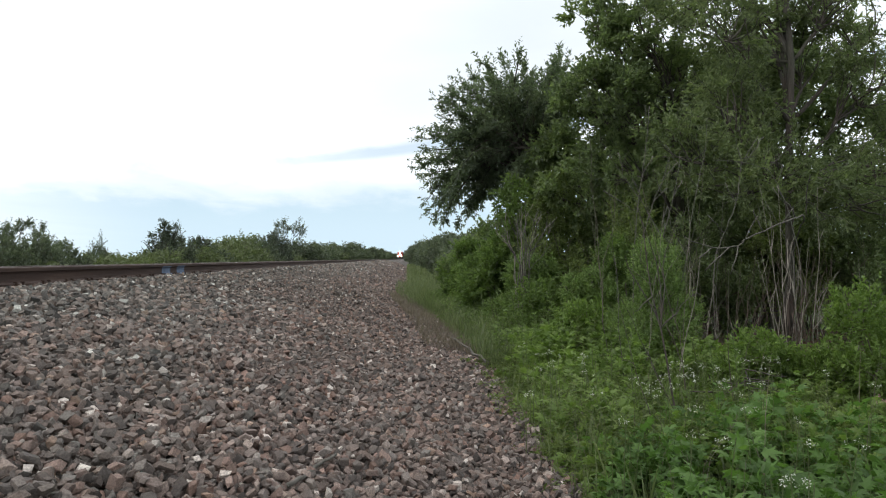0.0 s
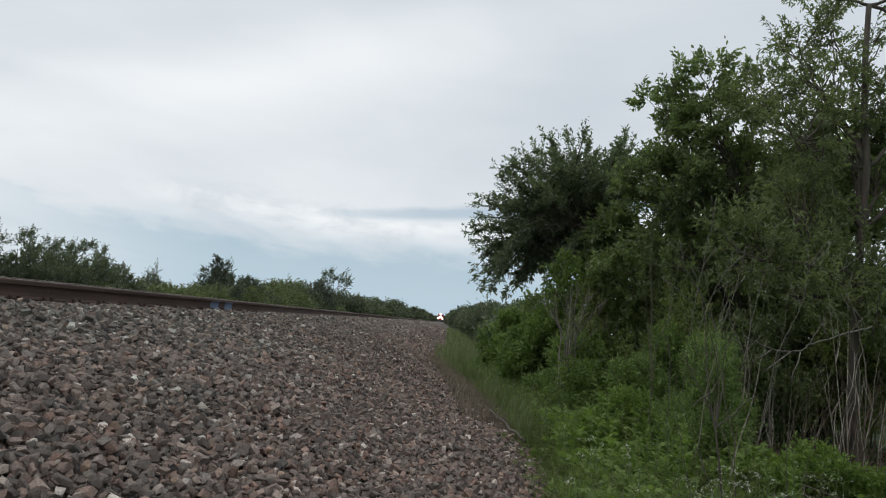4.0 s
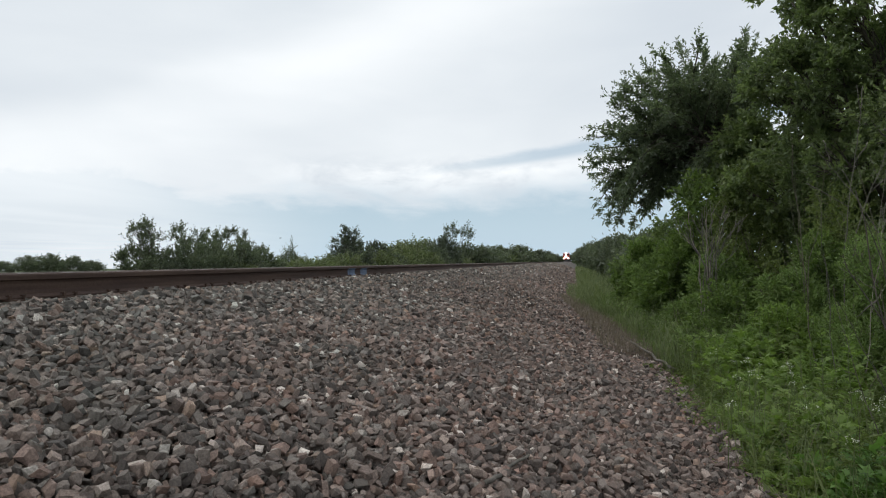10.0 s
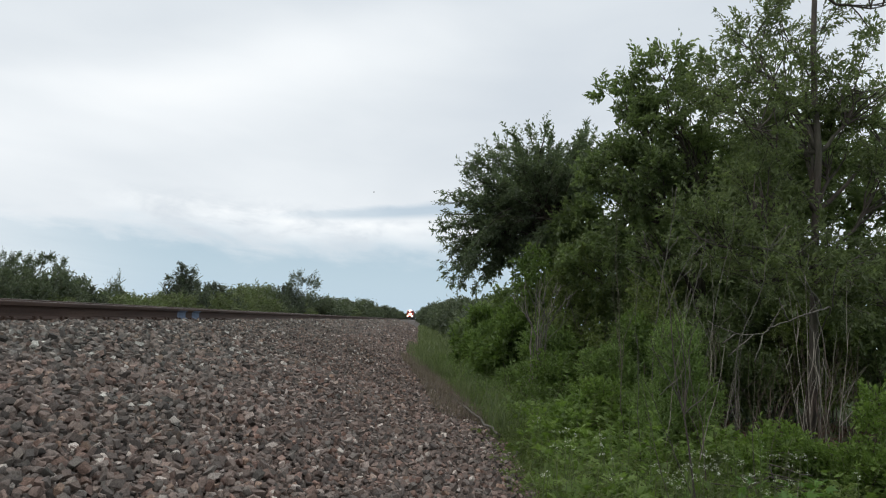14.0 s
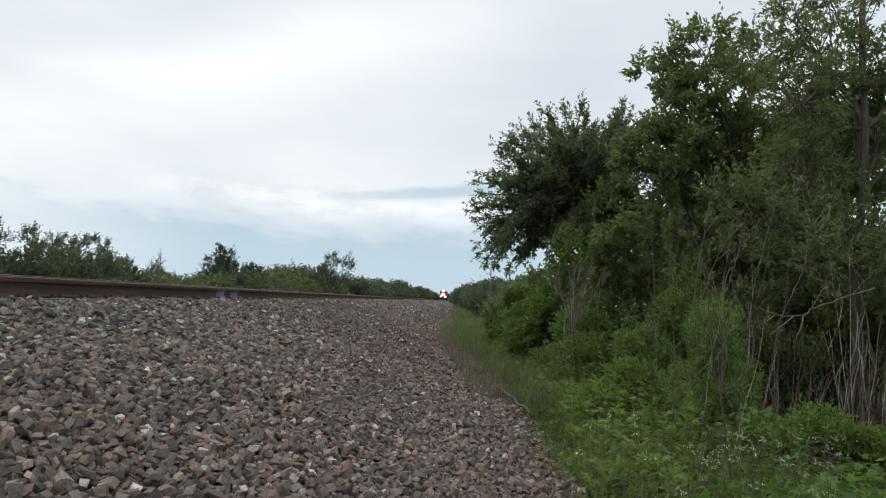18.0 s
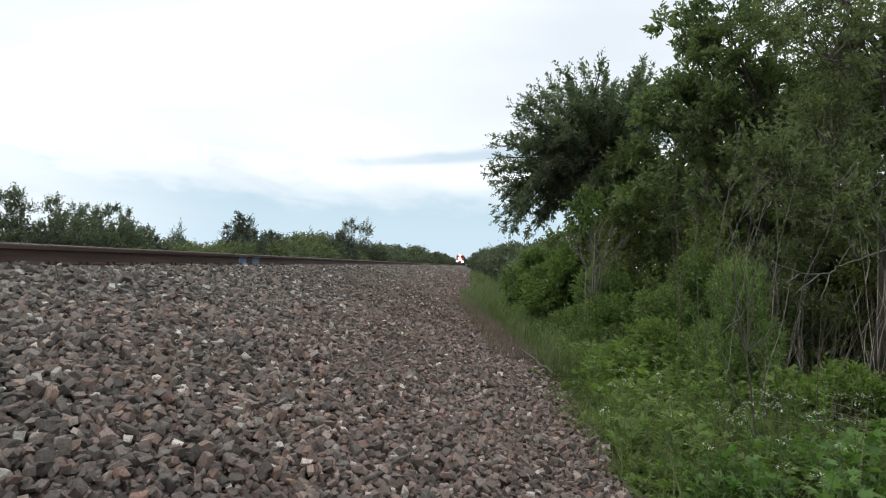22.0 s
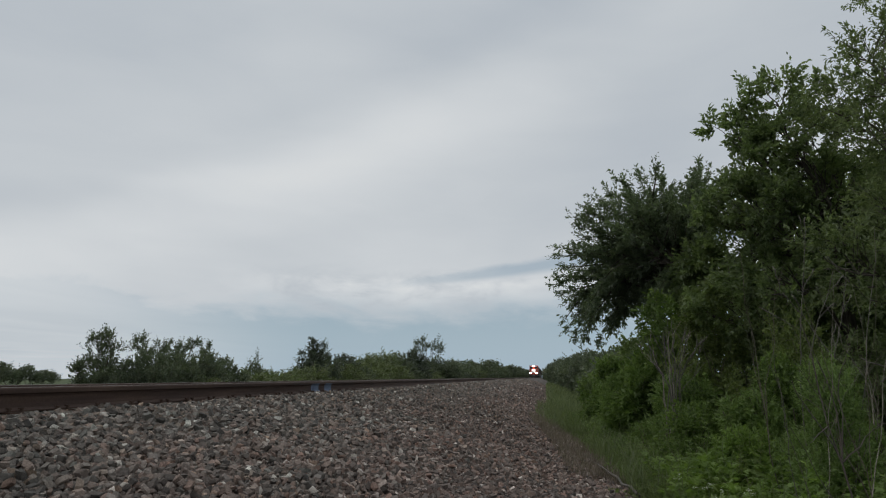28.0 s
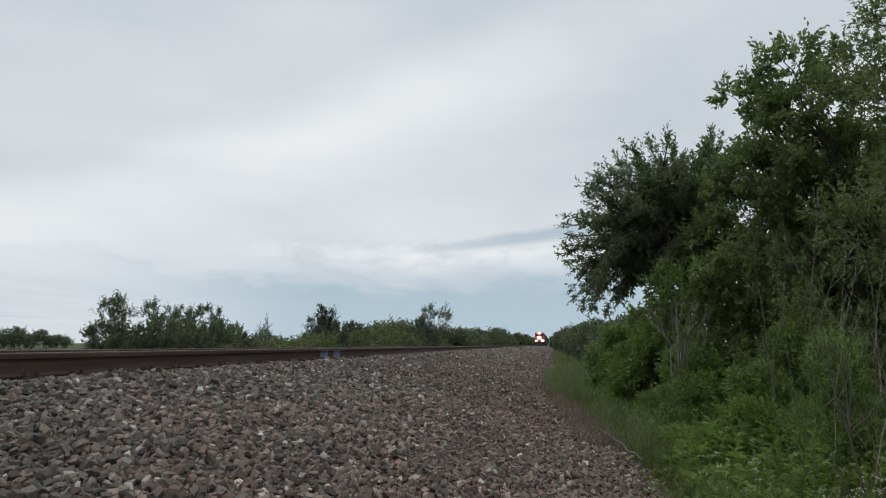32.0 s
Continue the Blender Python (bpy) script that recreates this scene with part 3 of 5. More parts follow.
# the elm's crown reaches this far from its heart, by the angle round it (degrees, 0 right, 90 up)
ELM_FAN = [(40, 1.7), (62, 2.65), (72, 2.75), (80, 1.75), (86, 1.9), (94, 2.4), (102, 2.45), (110, 2.3), (118, 2.45), (124, 2.2), (130, 2.4), (140, 2.6), (146, 2.35), (151, 2.6), (158, 2.2), (164, 2.3), (169, 2.72),
           (180, 2.55), (190, 2.82), (196, 2.5), (204, 2.75), (210, 2.9), (217, 2.9), (223, 2.5), (229, 2.35), (234, 1.3), (250, 0.9), (270, 0.9)]


def fan_tree(name, label, base, heart, fan, branches, leaf, mat, seed, deep=0.8):
    """A leaning tree whose crown spreads in long pointed sprays from one heart; the low sprays arch over and hang."""
    rng = np.random.default_rng(seed)
    root = thing(name, label, "tree", base)
    b0 = np.array(base, float)
    c = np.array(heart, float) - b0
    fork = c + np.array((0.35, 0.1, -0.9))
    trunk = bend((0, 0, -0.05), fork, rng, 9, 0.05)
    part("trunk", Geo().tube(trunk, np.concatenate([[0.17], np.linspace(0.125, 0.08, 8)]), 9), BARK, root, smooth=True)
    crown, twigs = Geo(), Geo()
    ang = np.array([f[0] for f in fan], float)
    far = np.array([f[1] for f in fan])
    for j in range(branches):
        a = ang[0] + (ang[-1] - ang[0]) * (j + rng.random()) / branches
        full = float(np.interp(a, ang, far))
        k = 0.97 if j % 4 == 0 else 0.4 + 0.47 * rng.random()
        low = a > 202
        way = np.array((cos(radians(a)), 0.0, sin(radians(a))))
        tip = c + way * full * k + np.array((0, rng.normal() * deep * (1.15 - 0.6 * k), 0))
        start = c + np.array((rng.normal() * 0.25, rng.normal() * 0.3, rng.normal() * 0.2))
        mid = (start + tip) / 2 + np.array((0, 0, (0.42 if low else 0.06) * full * k)) + rng.normal(size=3) * 0.08
        s = np.linspace(0, 1, 8)[:, None]
        line = start * (1 - s) ** 2 + mid * 2 * s * (1 - s) + tip * s ** 2 + rng.normal(size=(8, 3)) * 0.025
        if j % 12 == 0:
            start = fork
            line = line + (fork - line[0]) * (1 - s) ** 3
            part("limb", Geo().tube(line, np.linspace(0.05, 0.008, 8), 6), BARK, root, smooth=True)
        else:
            twigs.tube(line, np.linspace(0.018, 0.004, 8), 4, False)
        n = int(8 + 12 * full * k)
        lo = 0.52 if low else 0.22
        u = lo + (1 - lo) * rng.random(n) ** 0.85
        p = np.stack([np.interp(u * 7, np.arange(8), line[:, q]) for q in range(3)], 1)
        d = line[-1] - line[4]
        d = d / (np.linalg.norm(d) + 1e-6)
        w = d * 0.95 + rng.normal(size=(n, 3)) * 0.58 + np.array((0, 0, -0.15 if low else 0.12))
        w *= ((0.40 - 0.20 * u) * (0.6 + 0.7 * rng.random(n)))[:, None] / np.linalg.norm(w, axis=1, keepdims=True)
        shoots(crown, twigs, p, w, 11, leaf, rng, 0.42, 0.10, 0.005)
        shoots(crown, twigs, line[[-2, -1]], np.stack([d * 0.26, d * (0.14 + 0.12 * rng.random()) + rng.normal(size=3) * 0.07]), 12, leaf, rng, 0.36, 0.05)
    tagged(part("branchwork", twigs, BARK, root), kind="stuff")
    part("crown", crown, mat, root)
    return root


fan_tree("elm_tree", "dark green elm tree leaning out over the track's edge", (4.3, 16.6, G), (3.0, 16.2, 2.62), ELM_FAN, 200, 0.094, ELM, 11)
tree("oak_tree", "broad dark green oak tree with clumped leaves in the thicket", (5.6, 12.6, G), (5.2, 12.3, 1.8),
     [(3.55, 12.0, 4.55, 0.5, 0.6, 0.4, 80), (3.75, 12.1, 3.75, 0.6, 0.7, 0.45, 95), (3.3, 12.2, 3.0, 0.5, 0.6, 0.45, 110), (4.35, 12.0, 5.0, 0.5, 0.7, 0.5, 95), (4.5, 12.0, 4.15, 0.8, 0.9, 0.6, 215), (4.9, 12.1, 3.2, 1.1, 1.1, 0.8, 310), (3.8, 11.8, 2.85, 0.9, 1.0, 0.7, 270),
      (5.3, 12.2, 4.9, 0.9, 0.9, 0.7, 72), (4.1, 11.6, 1.6, 1.0, 1.0, 0.75, 231), (5.3, 11.8, 1.9, 1.1, 1.0, 0.8, 241), (3.2, 12.4, 1.2, 0.75, 0.8, 0.6, 157)],
     0.090, OAK, trunk_r=0.16, seed=12, per=17, aspect=0.58, shell=0.35, shoot=0.36, lift=0.25)
tree("locust_tree", "tall open tree with small pale leaves and a bare brown trunk", (5.7, 9.6, G), (5.75, 9.6, 5.4),
     [(5.05, 9.8, 4.5, 0.75, 0.8, 0.7, 95), (5.9, 10.1, 5.2, 0.9, 0.7, 0.8, 80), (4.95, 10.3, 5.2, 0.8, 0.7, 0.7, 62), (4.8, 10.4, 4.1, 0.7, 0.7, 0.6, 150), (6.5, 9.5, 4.1, 0.9, 0.9, 0.8, 180), (5.45, 9.8, 5.75, 0.8, 0.9, 0.6, 70), (4.75, 9.2, 3.3, 0.7, 0.7, 0.6, 150), (6.3, 9.8, 6.3, 0.9, 0.8, 0.6, 55),
      (6.9, 9.6, 5.6, 0.9, 0.9, 0.9, 80), (6.9, 9.2, 2.6, 0.9, 0.8, 0.8, 172), (5.5, 10.1, 2.4, 0.7, 0.6, 0.6, 138), (4.6, 9.0, 2.0, 0.65, 0.7, 0.6, 150), (7.4, 9.4, 1.4, 0.9, 0.9, 0.9, 172), (6.25, 10.1, 3.2, 0.8, 0.6, 0.7, 150), (5.0, 8.8, 1.2, 0.8, 0.6, 0.5, 150), (5.9, 9.0, 1.3, 0.7, 0.6, 0.5, 126), (4.3, 8.3, 0.95, 0.6, 0.5, 0.4, 130), (5.2, 8.2, 0.8, 0.6, 0.5, 0.4, 130), (3.75, 8.6, 1.4, 0.6, 0.5, 0.5, 120), (6.1, 8.4, 0.7, 0.6, 0.5, 0.4, 110), (5.9, 9.9, 3.9, 0.8, 0.8, 0.5, 140), (7.3, 9.8, 3.6, 0.8, 0.8, 0.7, 160), (6.0, 10.4, 3.6, 0.9, 0.5, 0.6, 130)],
     0.078, LOCUST, trunk_r=0.068, sway=0.008, seed=13, per=16, aspect=0.40, shell=0.3, shoot=0.40, lift=0.1)
tree("thicket_tree", "shaded green tree standing deep in the thicket", (7.6, 13.4, G), (7.3, 13.2, 2.2),
     [(6.4, 13.0, 2.6, 1.2, 1.1, 1.0, 260), (7.6, 12.8, 3.5, 1.2, 1.1, 0.9, 220), (6.6, 12.6, 3.5, 0.9, 0.9, 0.7, 190), (8.6, 12.8, 2.2, 1.4, 1.2, 1.2, 240), (7.0, 12.6, 0.9, 1.4, 1.1, 1.0, 250), (6.0, 12.8, 0.6, 1.2, 1.1, 1.0, 250), (9.6, 12.4, 3.3, 1.3, 1.2, 1.2, 190), (9.8, 12.2, 1.0, 1.4, 1.2, 1.2, 220), (8.2, 12.4, 0.6, 1.4, 1.1, 1.1, 230), (11.2, 12.4, 2.0, 1.5, 1.2, 1.6, 200), (8.3, 12.7, 4.1, 1.0, 0.8, 0.7, 50)],
     0.13, OAK, trunk_r=0.14, seed=14, per=15, aspect=0.55, shell=0.3, shoot=0.5)
tree("thicket_tree", "shaded green tree standing deep in the thicket", (5.0, 15.2, G), (5.0, 15.2, 1.0),
     [(4.5, 14.8, 2.7, 0.9, 0.9, 0.8, 190), (5.4, 14.8, 3.0, 1.1, 1.0, 0.8, 120), (4.3, 14.8, 1.3, 1.0, 1.0, 0.9, 240), (5.4, 14.6, 1.8, 1.1, 1.0, 1.0, 260), (6.4, 14.8, 2.6, 1.2, 1.0, 1.1, 240), (6.0, 14.6, 0.6, 1.2, 1.0, 1.0, 220), (4.8, 14.4, 0.3, 1.0, 0.9, 0.8, 200), (5.6, 14.7, 2.75, 0.9, 0.8, 0.7, 200), (6.6, 14.7, 2.9, 1.1, 0.9, 0.9, 230), (7.8, 14.6, 2.8, 1.1, 0.9, 0.9, 220), (5.0, 14.6, 3.6, 0.7, 0.7, 0.5, 110), (3.75, 14.9, 1.7, 0.5, 0.5, 0.4, 90), (3.6, 15.0, 2.35, 0.55, 0.4, 0.48, 75), (6.2, 14.6, 3.9, 0.9, 0.8, 0.6, 130),
      (3.52, 15.1, 2.45, 0.42, 0.42, 0.36, 100), (2.85, 15.1, 1.25, 0.4, 0.42, 0.34, 90), (4.09, 15.1, 2.06, 0.5, 0.5, 0.42, 160), (3.68, 15.1, 0.95, 0.5, 0.5, 0.42, 170), (3.36, 15.1, 1.74, 0.36, 0.4, 0.32, 90), (6.22, 15.1, 0.88, 0.5, 0.5, 0.42, 140)],
     0.13, OAK, trunk_r=0.13, seed=17, per=14, aspect=0.55, shell=0.3, shoot=0.45)
tree("willow_tree", "grey-green willow tree with arching thin branches", (-15.5, 9.7, G), (-15.4, 9.7, -0.6),
     [(-14.35, 10.0, 1.2, 0.35, 0.5, 0.45, 154), (-14.2, 10.0, 0.45, 0.3, 0.5, 0.5, 120), (-14.9, 10.0, 0.75, 0.4, 0.5, 0.5, 120), (-15.6, 9.9, 1.9, 0.35, 0.5, 0.45, 103), (-15.5, 9.9, 1.2, 0.5, 0.5, 0.5, 137), (-16.2, 9.7, 1.6, 0.5, 0.6, 0.5, 189),
      (-16.3, 9.7, 0.8, 0.5, 0.6, 0.5, 154), (-14.75, 10.0, 0.1, 0.5, 0.6, 0.4, 207), (-14.6, 10.1, -0.5, 0.7, 0.7, 0.5, 275), (-15.9, 9.7, -0.2, 0.5, 0.6, 0.5, 120), (-16.9, 9.5, 1.0, 0.6, 0.7, 1.0, 224), (-16.0, 9.7, -0.7, 0.9, 0.7, 0.5, 224)],
     0.070, WILLOW, trunk_r=0.07, seed=15, per=18, aspect=0.26, shell=0.25, shoot=0.38, lift=0.25, limb_r=0.035)
arching = np.random.default_rng(16)
CANES = [((-14.3, 10.0, -0.5), (-13.77, 10.0, 0.66), (-14.0, 10.0, 1.5)), ((-14.9, 10.0, 0.5), (-15.0, 10.0, 1.7), (-15.6, 10.0, 2.5)),
         ((-15.3, 9.9, -0.8), (-14.8, 10.0, 1.1), (-14.7, 10.0, 2.4)), ((-15.4, 9.9, -0.8), (-15.2, 10.0, 0.9), (-15.45, 10.0, 2.2)), ((-15.0, 9.9, -0.8), (-14.5, 10.0, 0.5), (-14.45, 10.0, 1.6)), ((-14.8, 10.0, -0.8), (-13.9, 10.2, -0.1), (-13.6, 10.3, 0.5))]
for a, b, c in CANES:
    s = np.linspace(0, 1, 9)[:, None]
    a, b, c = (np.array(q) - (-15.5, 9.7, G) for q in (a, b, c))
    a[2] = -0.03 if a[2] < 1.0 else a[2]
    line = a * (1 - s) * (1 - 2 * s) + b * 4 * s * (1 - s) + c * s * (2 * s - 1) + arching.normal(size=(9, 3)) * 0.015
    part("arching_branch", Geo().tube(line, np.linspace(0.016, 0.004, 9), 5), BARK, bpy.data.objects["willow_tree"])

# shrubs along the foot of the embankment and the thicket's edge: place, height, radius
EDGE = [
    ((2.0, 13.4), 1.95, 0.7, "BRUSH"), ((2.2, 10.6), 1.45, 0.65, "BRUSH"), ((2.9, 12.4), 3.15, 0.7, "MOSS"), ((2.58, 8.6), 1.3, 0.45, "PALE"),
    ((2.70, 6.9), 1.66, 0.54, "PALE"), ((3.35, 9.6), 2.4, 0.75, "MOSS"), ((3.75, 5.2), 1.15, 0.5, "BRIGHT"), ((3.15, 5.7), 0.72, 0.42, "BRIGHT"), ((2.1, 7.7), 0.85, 0.5, "BRIGHT"), ((2.15, 11.9), 1.5, 0.6, "PALE"),
    ((1.65, 17.4), 1.85, 0.7, "BRUSH"), ((2.1, 20.5), 2.1, 0.85, "OAK"), ((3.0, 14.6), 2.5, 1.0, "OAK"), ((2.2, 24.0), 2.2, 1.0, "BRUSH"), ((4.9, 11.0), 2.2, 0.9, "OAK"), ((6.4, 11.0), 2.8, 0.9, "MOSS"), ((7.3, 11.6), 3.2, 1.0, "OAK"), ((8.4, 12.0), 3.6, 1.2, "OAK"), ((5.8, 12.2), 2.7, 0.9, "OAK"), ((6.8, 12.5), 3.0, 1.0, "OAK"), ((5.0, 13.1), 3.0, 0.9, "OAK"),
    ((2.3, 13.7), 3.25, 0.75, "BRUSH"), ((3.6, 13.0), 2.9, 1.1, "OAK"), ((4.6, 13.6), 3.2, 1.2, "OAK"), ((6.2, 13.6), 3.1, 1.3, "OAK"), ((8.2, 10.8), 2.8, 1.3, "OAK"), ((2.5, 18.0), 2.7, 1.1, "OAK"), ((7.0, 8.2), 2.6, 1.0, "OAK"), ((6.3, 6.6), 2.0, 0.8, "BRUSH"),
    ((2.9, 8.9), 1.75, 0.5, "BRUSH"), ((1.95, 9.5), 1.0, 0.5, "BRUSH"), ((4.0, 10.4), 1.9, 0.8, "OAK"), ((1.75, 15.2), 1.5, 0.55, "PALE"),
]
LEAF_MATS = {"PALE": PALE, "BRUSH": BRUSH, "LOCUST": LOCUST, "BRIGHT": BRIGHT, "OAK": OAK, "MOSS": MOSS}
for k, ((x, y), h, r, m) in enumerate(EDGE):
    rng = np.random.default_rng(300 + k)
    dense = 1.5 if m == "PALE" and y < 9 else 1.0 if y < 9 else 0.8 if y < 13 else 0.6
    cl = [(0, 0, h * 0.76, r * 0.55, r * 0.55, h * 0.20, int(150 * dense))]
    for j in range(8):
        a = j * 2.4 + rng.random()
        q = r * (0.45 + 0.4 * rng.random())
        cl.append((cos(a) * q, sin(a) * q, h * (0.16 + 0.07 * j * rng.random() + 0.2 * rng.random()), r * (0.34 + 0.16 * rng.random()), r * 0.42, h * (0.13 + 0.06 * rng.random()), int(95 * dense)))
    cl.append((0, 0, h * 0.4, r * 0.7, r * 0.7, h * 0.3, int(120 * dense)))
    shrub("shrub", {"BRUSH": "dense green leafy shrub at the thicket's edge", "PALE": "rounded pale green shrub with fine leaves", "MOSS": "olive green leafy shrub in the thicket",
                    "BRIGHT": "bright green leafy bush among the weeds", "OAK": "dark green shaded shrub in the thicket"}[m],
          (x, y, G), cl, 0.046 if y < 7.5 else 0.058 if y < 10 else 0.075 if y < 13.3 else 0.115, LEAF_MATS[m], stems=9, seed=400 + k, per=12, group="shrubs at the thicket's edge",
          aspect=0.36 if m == "PALE" else 0.5, shoot=(0.16 if y < 9 else 0.24) * (0.8 + 0.5 * rng.random()), lift=0.3 + 0.5 * rng.random())


# ---------------------------------------------------------------- trees along the line, far ahead and over the track
def far_bush(label, h, r, leaf, mat, seed, twigs=60, per=10, spiky=0.0, shoot=0.16):
    rng = np.random.default_rng(seed)
    cl = [(0, 0, h * 0.62, r * 0.6, r * 0.6, h * 0.24, twigs)]
    for j in range(7):
        a = j * 2.4 + rng.random()
        q = r * (0.45 + 0.35 * rng.random())
        cl.append((cos(a) * q, sin(a) * q, h * (0.22 + 0.32 * rng.random()), r * 0.42, r * 0.42, h * 0.2, twigs))
    for j in range(int(spiky)):
        a = rng.random() * 6.28
        q = r * 0.95 * rng.random() ** 0.6
        z = 1.06 - 0.42 * q / r - 0.2 * rng.random()
        cl.append((cos(a) * q, sin(a) * q, h * (z - 0.12), r * 0.2, r * 0.2, h * 0.13, twigs // 3))
        cl.append((cos(a) * q * 1.05, sin(a) * q * 1.05, h * (z - 0.3), r * 0.24, r * 0.24, h * 0.14, twigs // 3))
    return shrub("bush", label, (0, -200, G), cl, leaf, mat, stems=6, seed=seed + 1, per=per, group="bushes along the railway", category="bush", shoot=shoot, lift=0.6)


LOW = far_bush("low green bush beyond the track", 1.0, 0.5, 0.055, MEADOW, 500, 46, 8, 5)
MID = far_bush("leafy green bush with upright shoots beyond the track", 1.0, 0.55, 0.050, FIELD_HAZED, 510, 70, 9, 13, 0.13)
DARK = far_bush("dark pointed cedar bush beyond the track", 1.0, 0.5, 0.042, CEDAR, 520, 80, 9, 9, 0.12)
AIRY = far_bush("airy young tree with sparse leaves beyond the track", 1.0, 0.42, 0.034, FIELD_HAZED, 530, 34, 10, 8, 0.16)
TALL = far_bush("distant green tree beside the railway", 1.0, 0.5, 0.07, FIELD_HAZED, 540, 42, 8, 7, 0.16)


def put_bush(proto, x, y, top, wide, turn):
    h = top - G
    return copy_thing(proto, Matrix.Translation((x, y, G)) @ Matrix.Rotation(turn, 4, "Z") @ Matrix.Diagonal((wide, wide, h, 1)))


rng = np.random.default_rng(7)
ROW = [(-16.6, 23.6, 1.1, 2.3, MID), (-15.6, 24.6, 1.35, 2.5, MID), (-15.6, 26.2, 1.4, 2.6, MID), (-15.3, 28.2, 1.4, 2.6, MID), (-15.6, 30.6, 1.1, 2.8, MID),
       (-16.2, 35.6, 1.45, 1.9, AIRY), (-16.0, 45.3, 2.2, 3.8, DARK), (-16.4, 48.0, 2.6, 2.6, AIRY), (-15.9, 51.5, 2.1, 4.6, DARK), (-16.0, 60.0, 2.1, 5.5, LOW), (-15.8, 63.0, 3.0, 5.5, LOW), (-16.4, 66.5, 2.9, 5.5, LOW), (-15.9, 70.0, 2.7, 5.0, MID),
       (-15.7, 78.0, 3.6, 5.2, DARK), (-15.4, 94.0, 3.2, 7.0, MID), (-15.0, 108.0, 2.8, 7.0, TALL), (-15.6, 120.0, 3.3, 8.0, TALL), (-15.2, 142.0, 4.1, 10.0, TALL)]
for x, y, top, wide, proto in ROW:
    put_bush(proto, x, y, top * 1.03 + 0.07, wide, rng.random() * 6.28)
for k in range(44):
    y = 24 + k * 2.0 + rng.random() * 1.5 + max(0, k - 20) * 1.6
    put_bush(LOW, -15.0 - rng.random() * 2.0, y, 0.2 + 0.010 * y + 0.9 * rng.random() ** 2, 2.8 + y * 0.03, rng.random() * 6.28)
y = 160.0
while y < 900:
    put_bush(TALL, -14.0 - rng.random() * 4 + y * 0.004, y, 2.2 + 3.2 * rng.random() ** 1.5 + min(2.5, y * 0.004), 6 + 4 * rng.random(), rng.random() * 6.28)
    y *= 1.075
y = 28.0
while y < 900:
    put_bush(TALL, 3.0 + rng.random() * 1.6 - min(1.0, y * 0.002), y, 0.5 + min(4.5, y * 0.020) + 1.0 * rng.random(), 2.6 + min(5, y * 0.02), rng.random() * 6.28)
    y *= 1.085
# scattered trees on the plain
for az, el, dist in ((-51.8, 0.75, 150), (-50.3, 0.6, 155), (-47.3, 0.25, 190), (-45.2, 0.15, 200), (-43.4, 0.6, 170), (-42.0, 0.75, 165), (-40.6, 0.55, 170), (-39.2, 0.15, 200)):
    a = radians(az)
    put_bush(TALL, sin(a) * dist, cos(a) * dist, dist * math.tan(radians(el + 0.55)) + 0.3, 5.0 + 2 * rng.random(), rng.random() * 6.28)
for proto in (LOW, MID, DARK, AIRY, TALL):
    proto.matrix_basis = Matrix.Translation((-22 - rng.random() * 10, 60 + rng.random() * 60, G)) @ Matrix.Diagonal((3, 3, 1.4, 1))

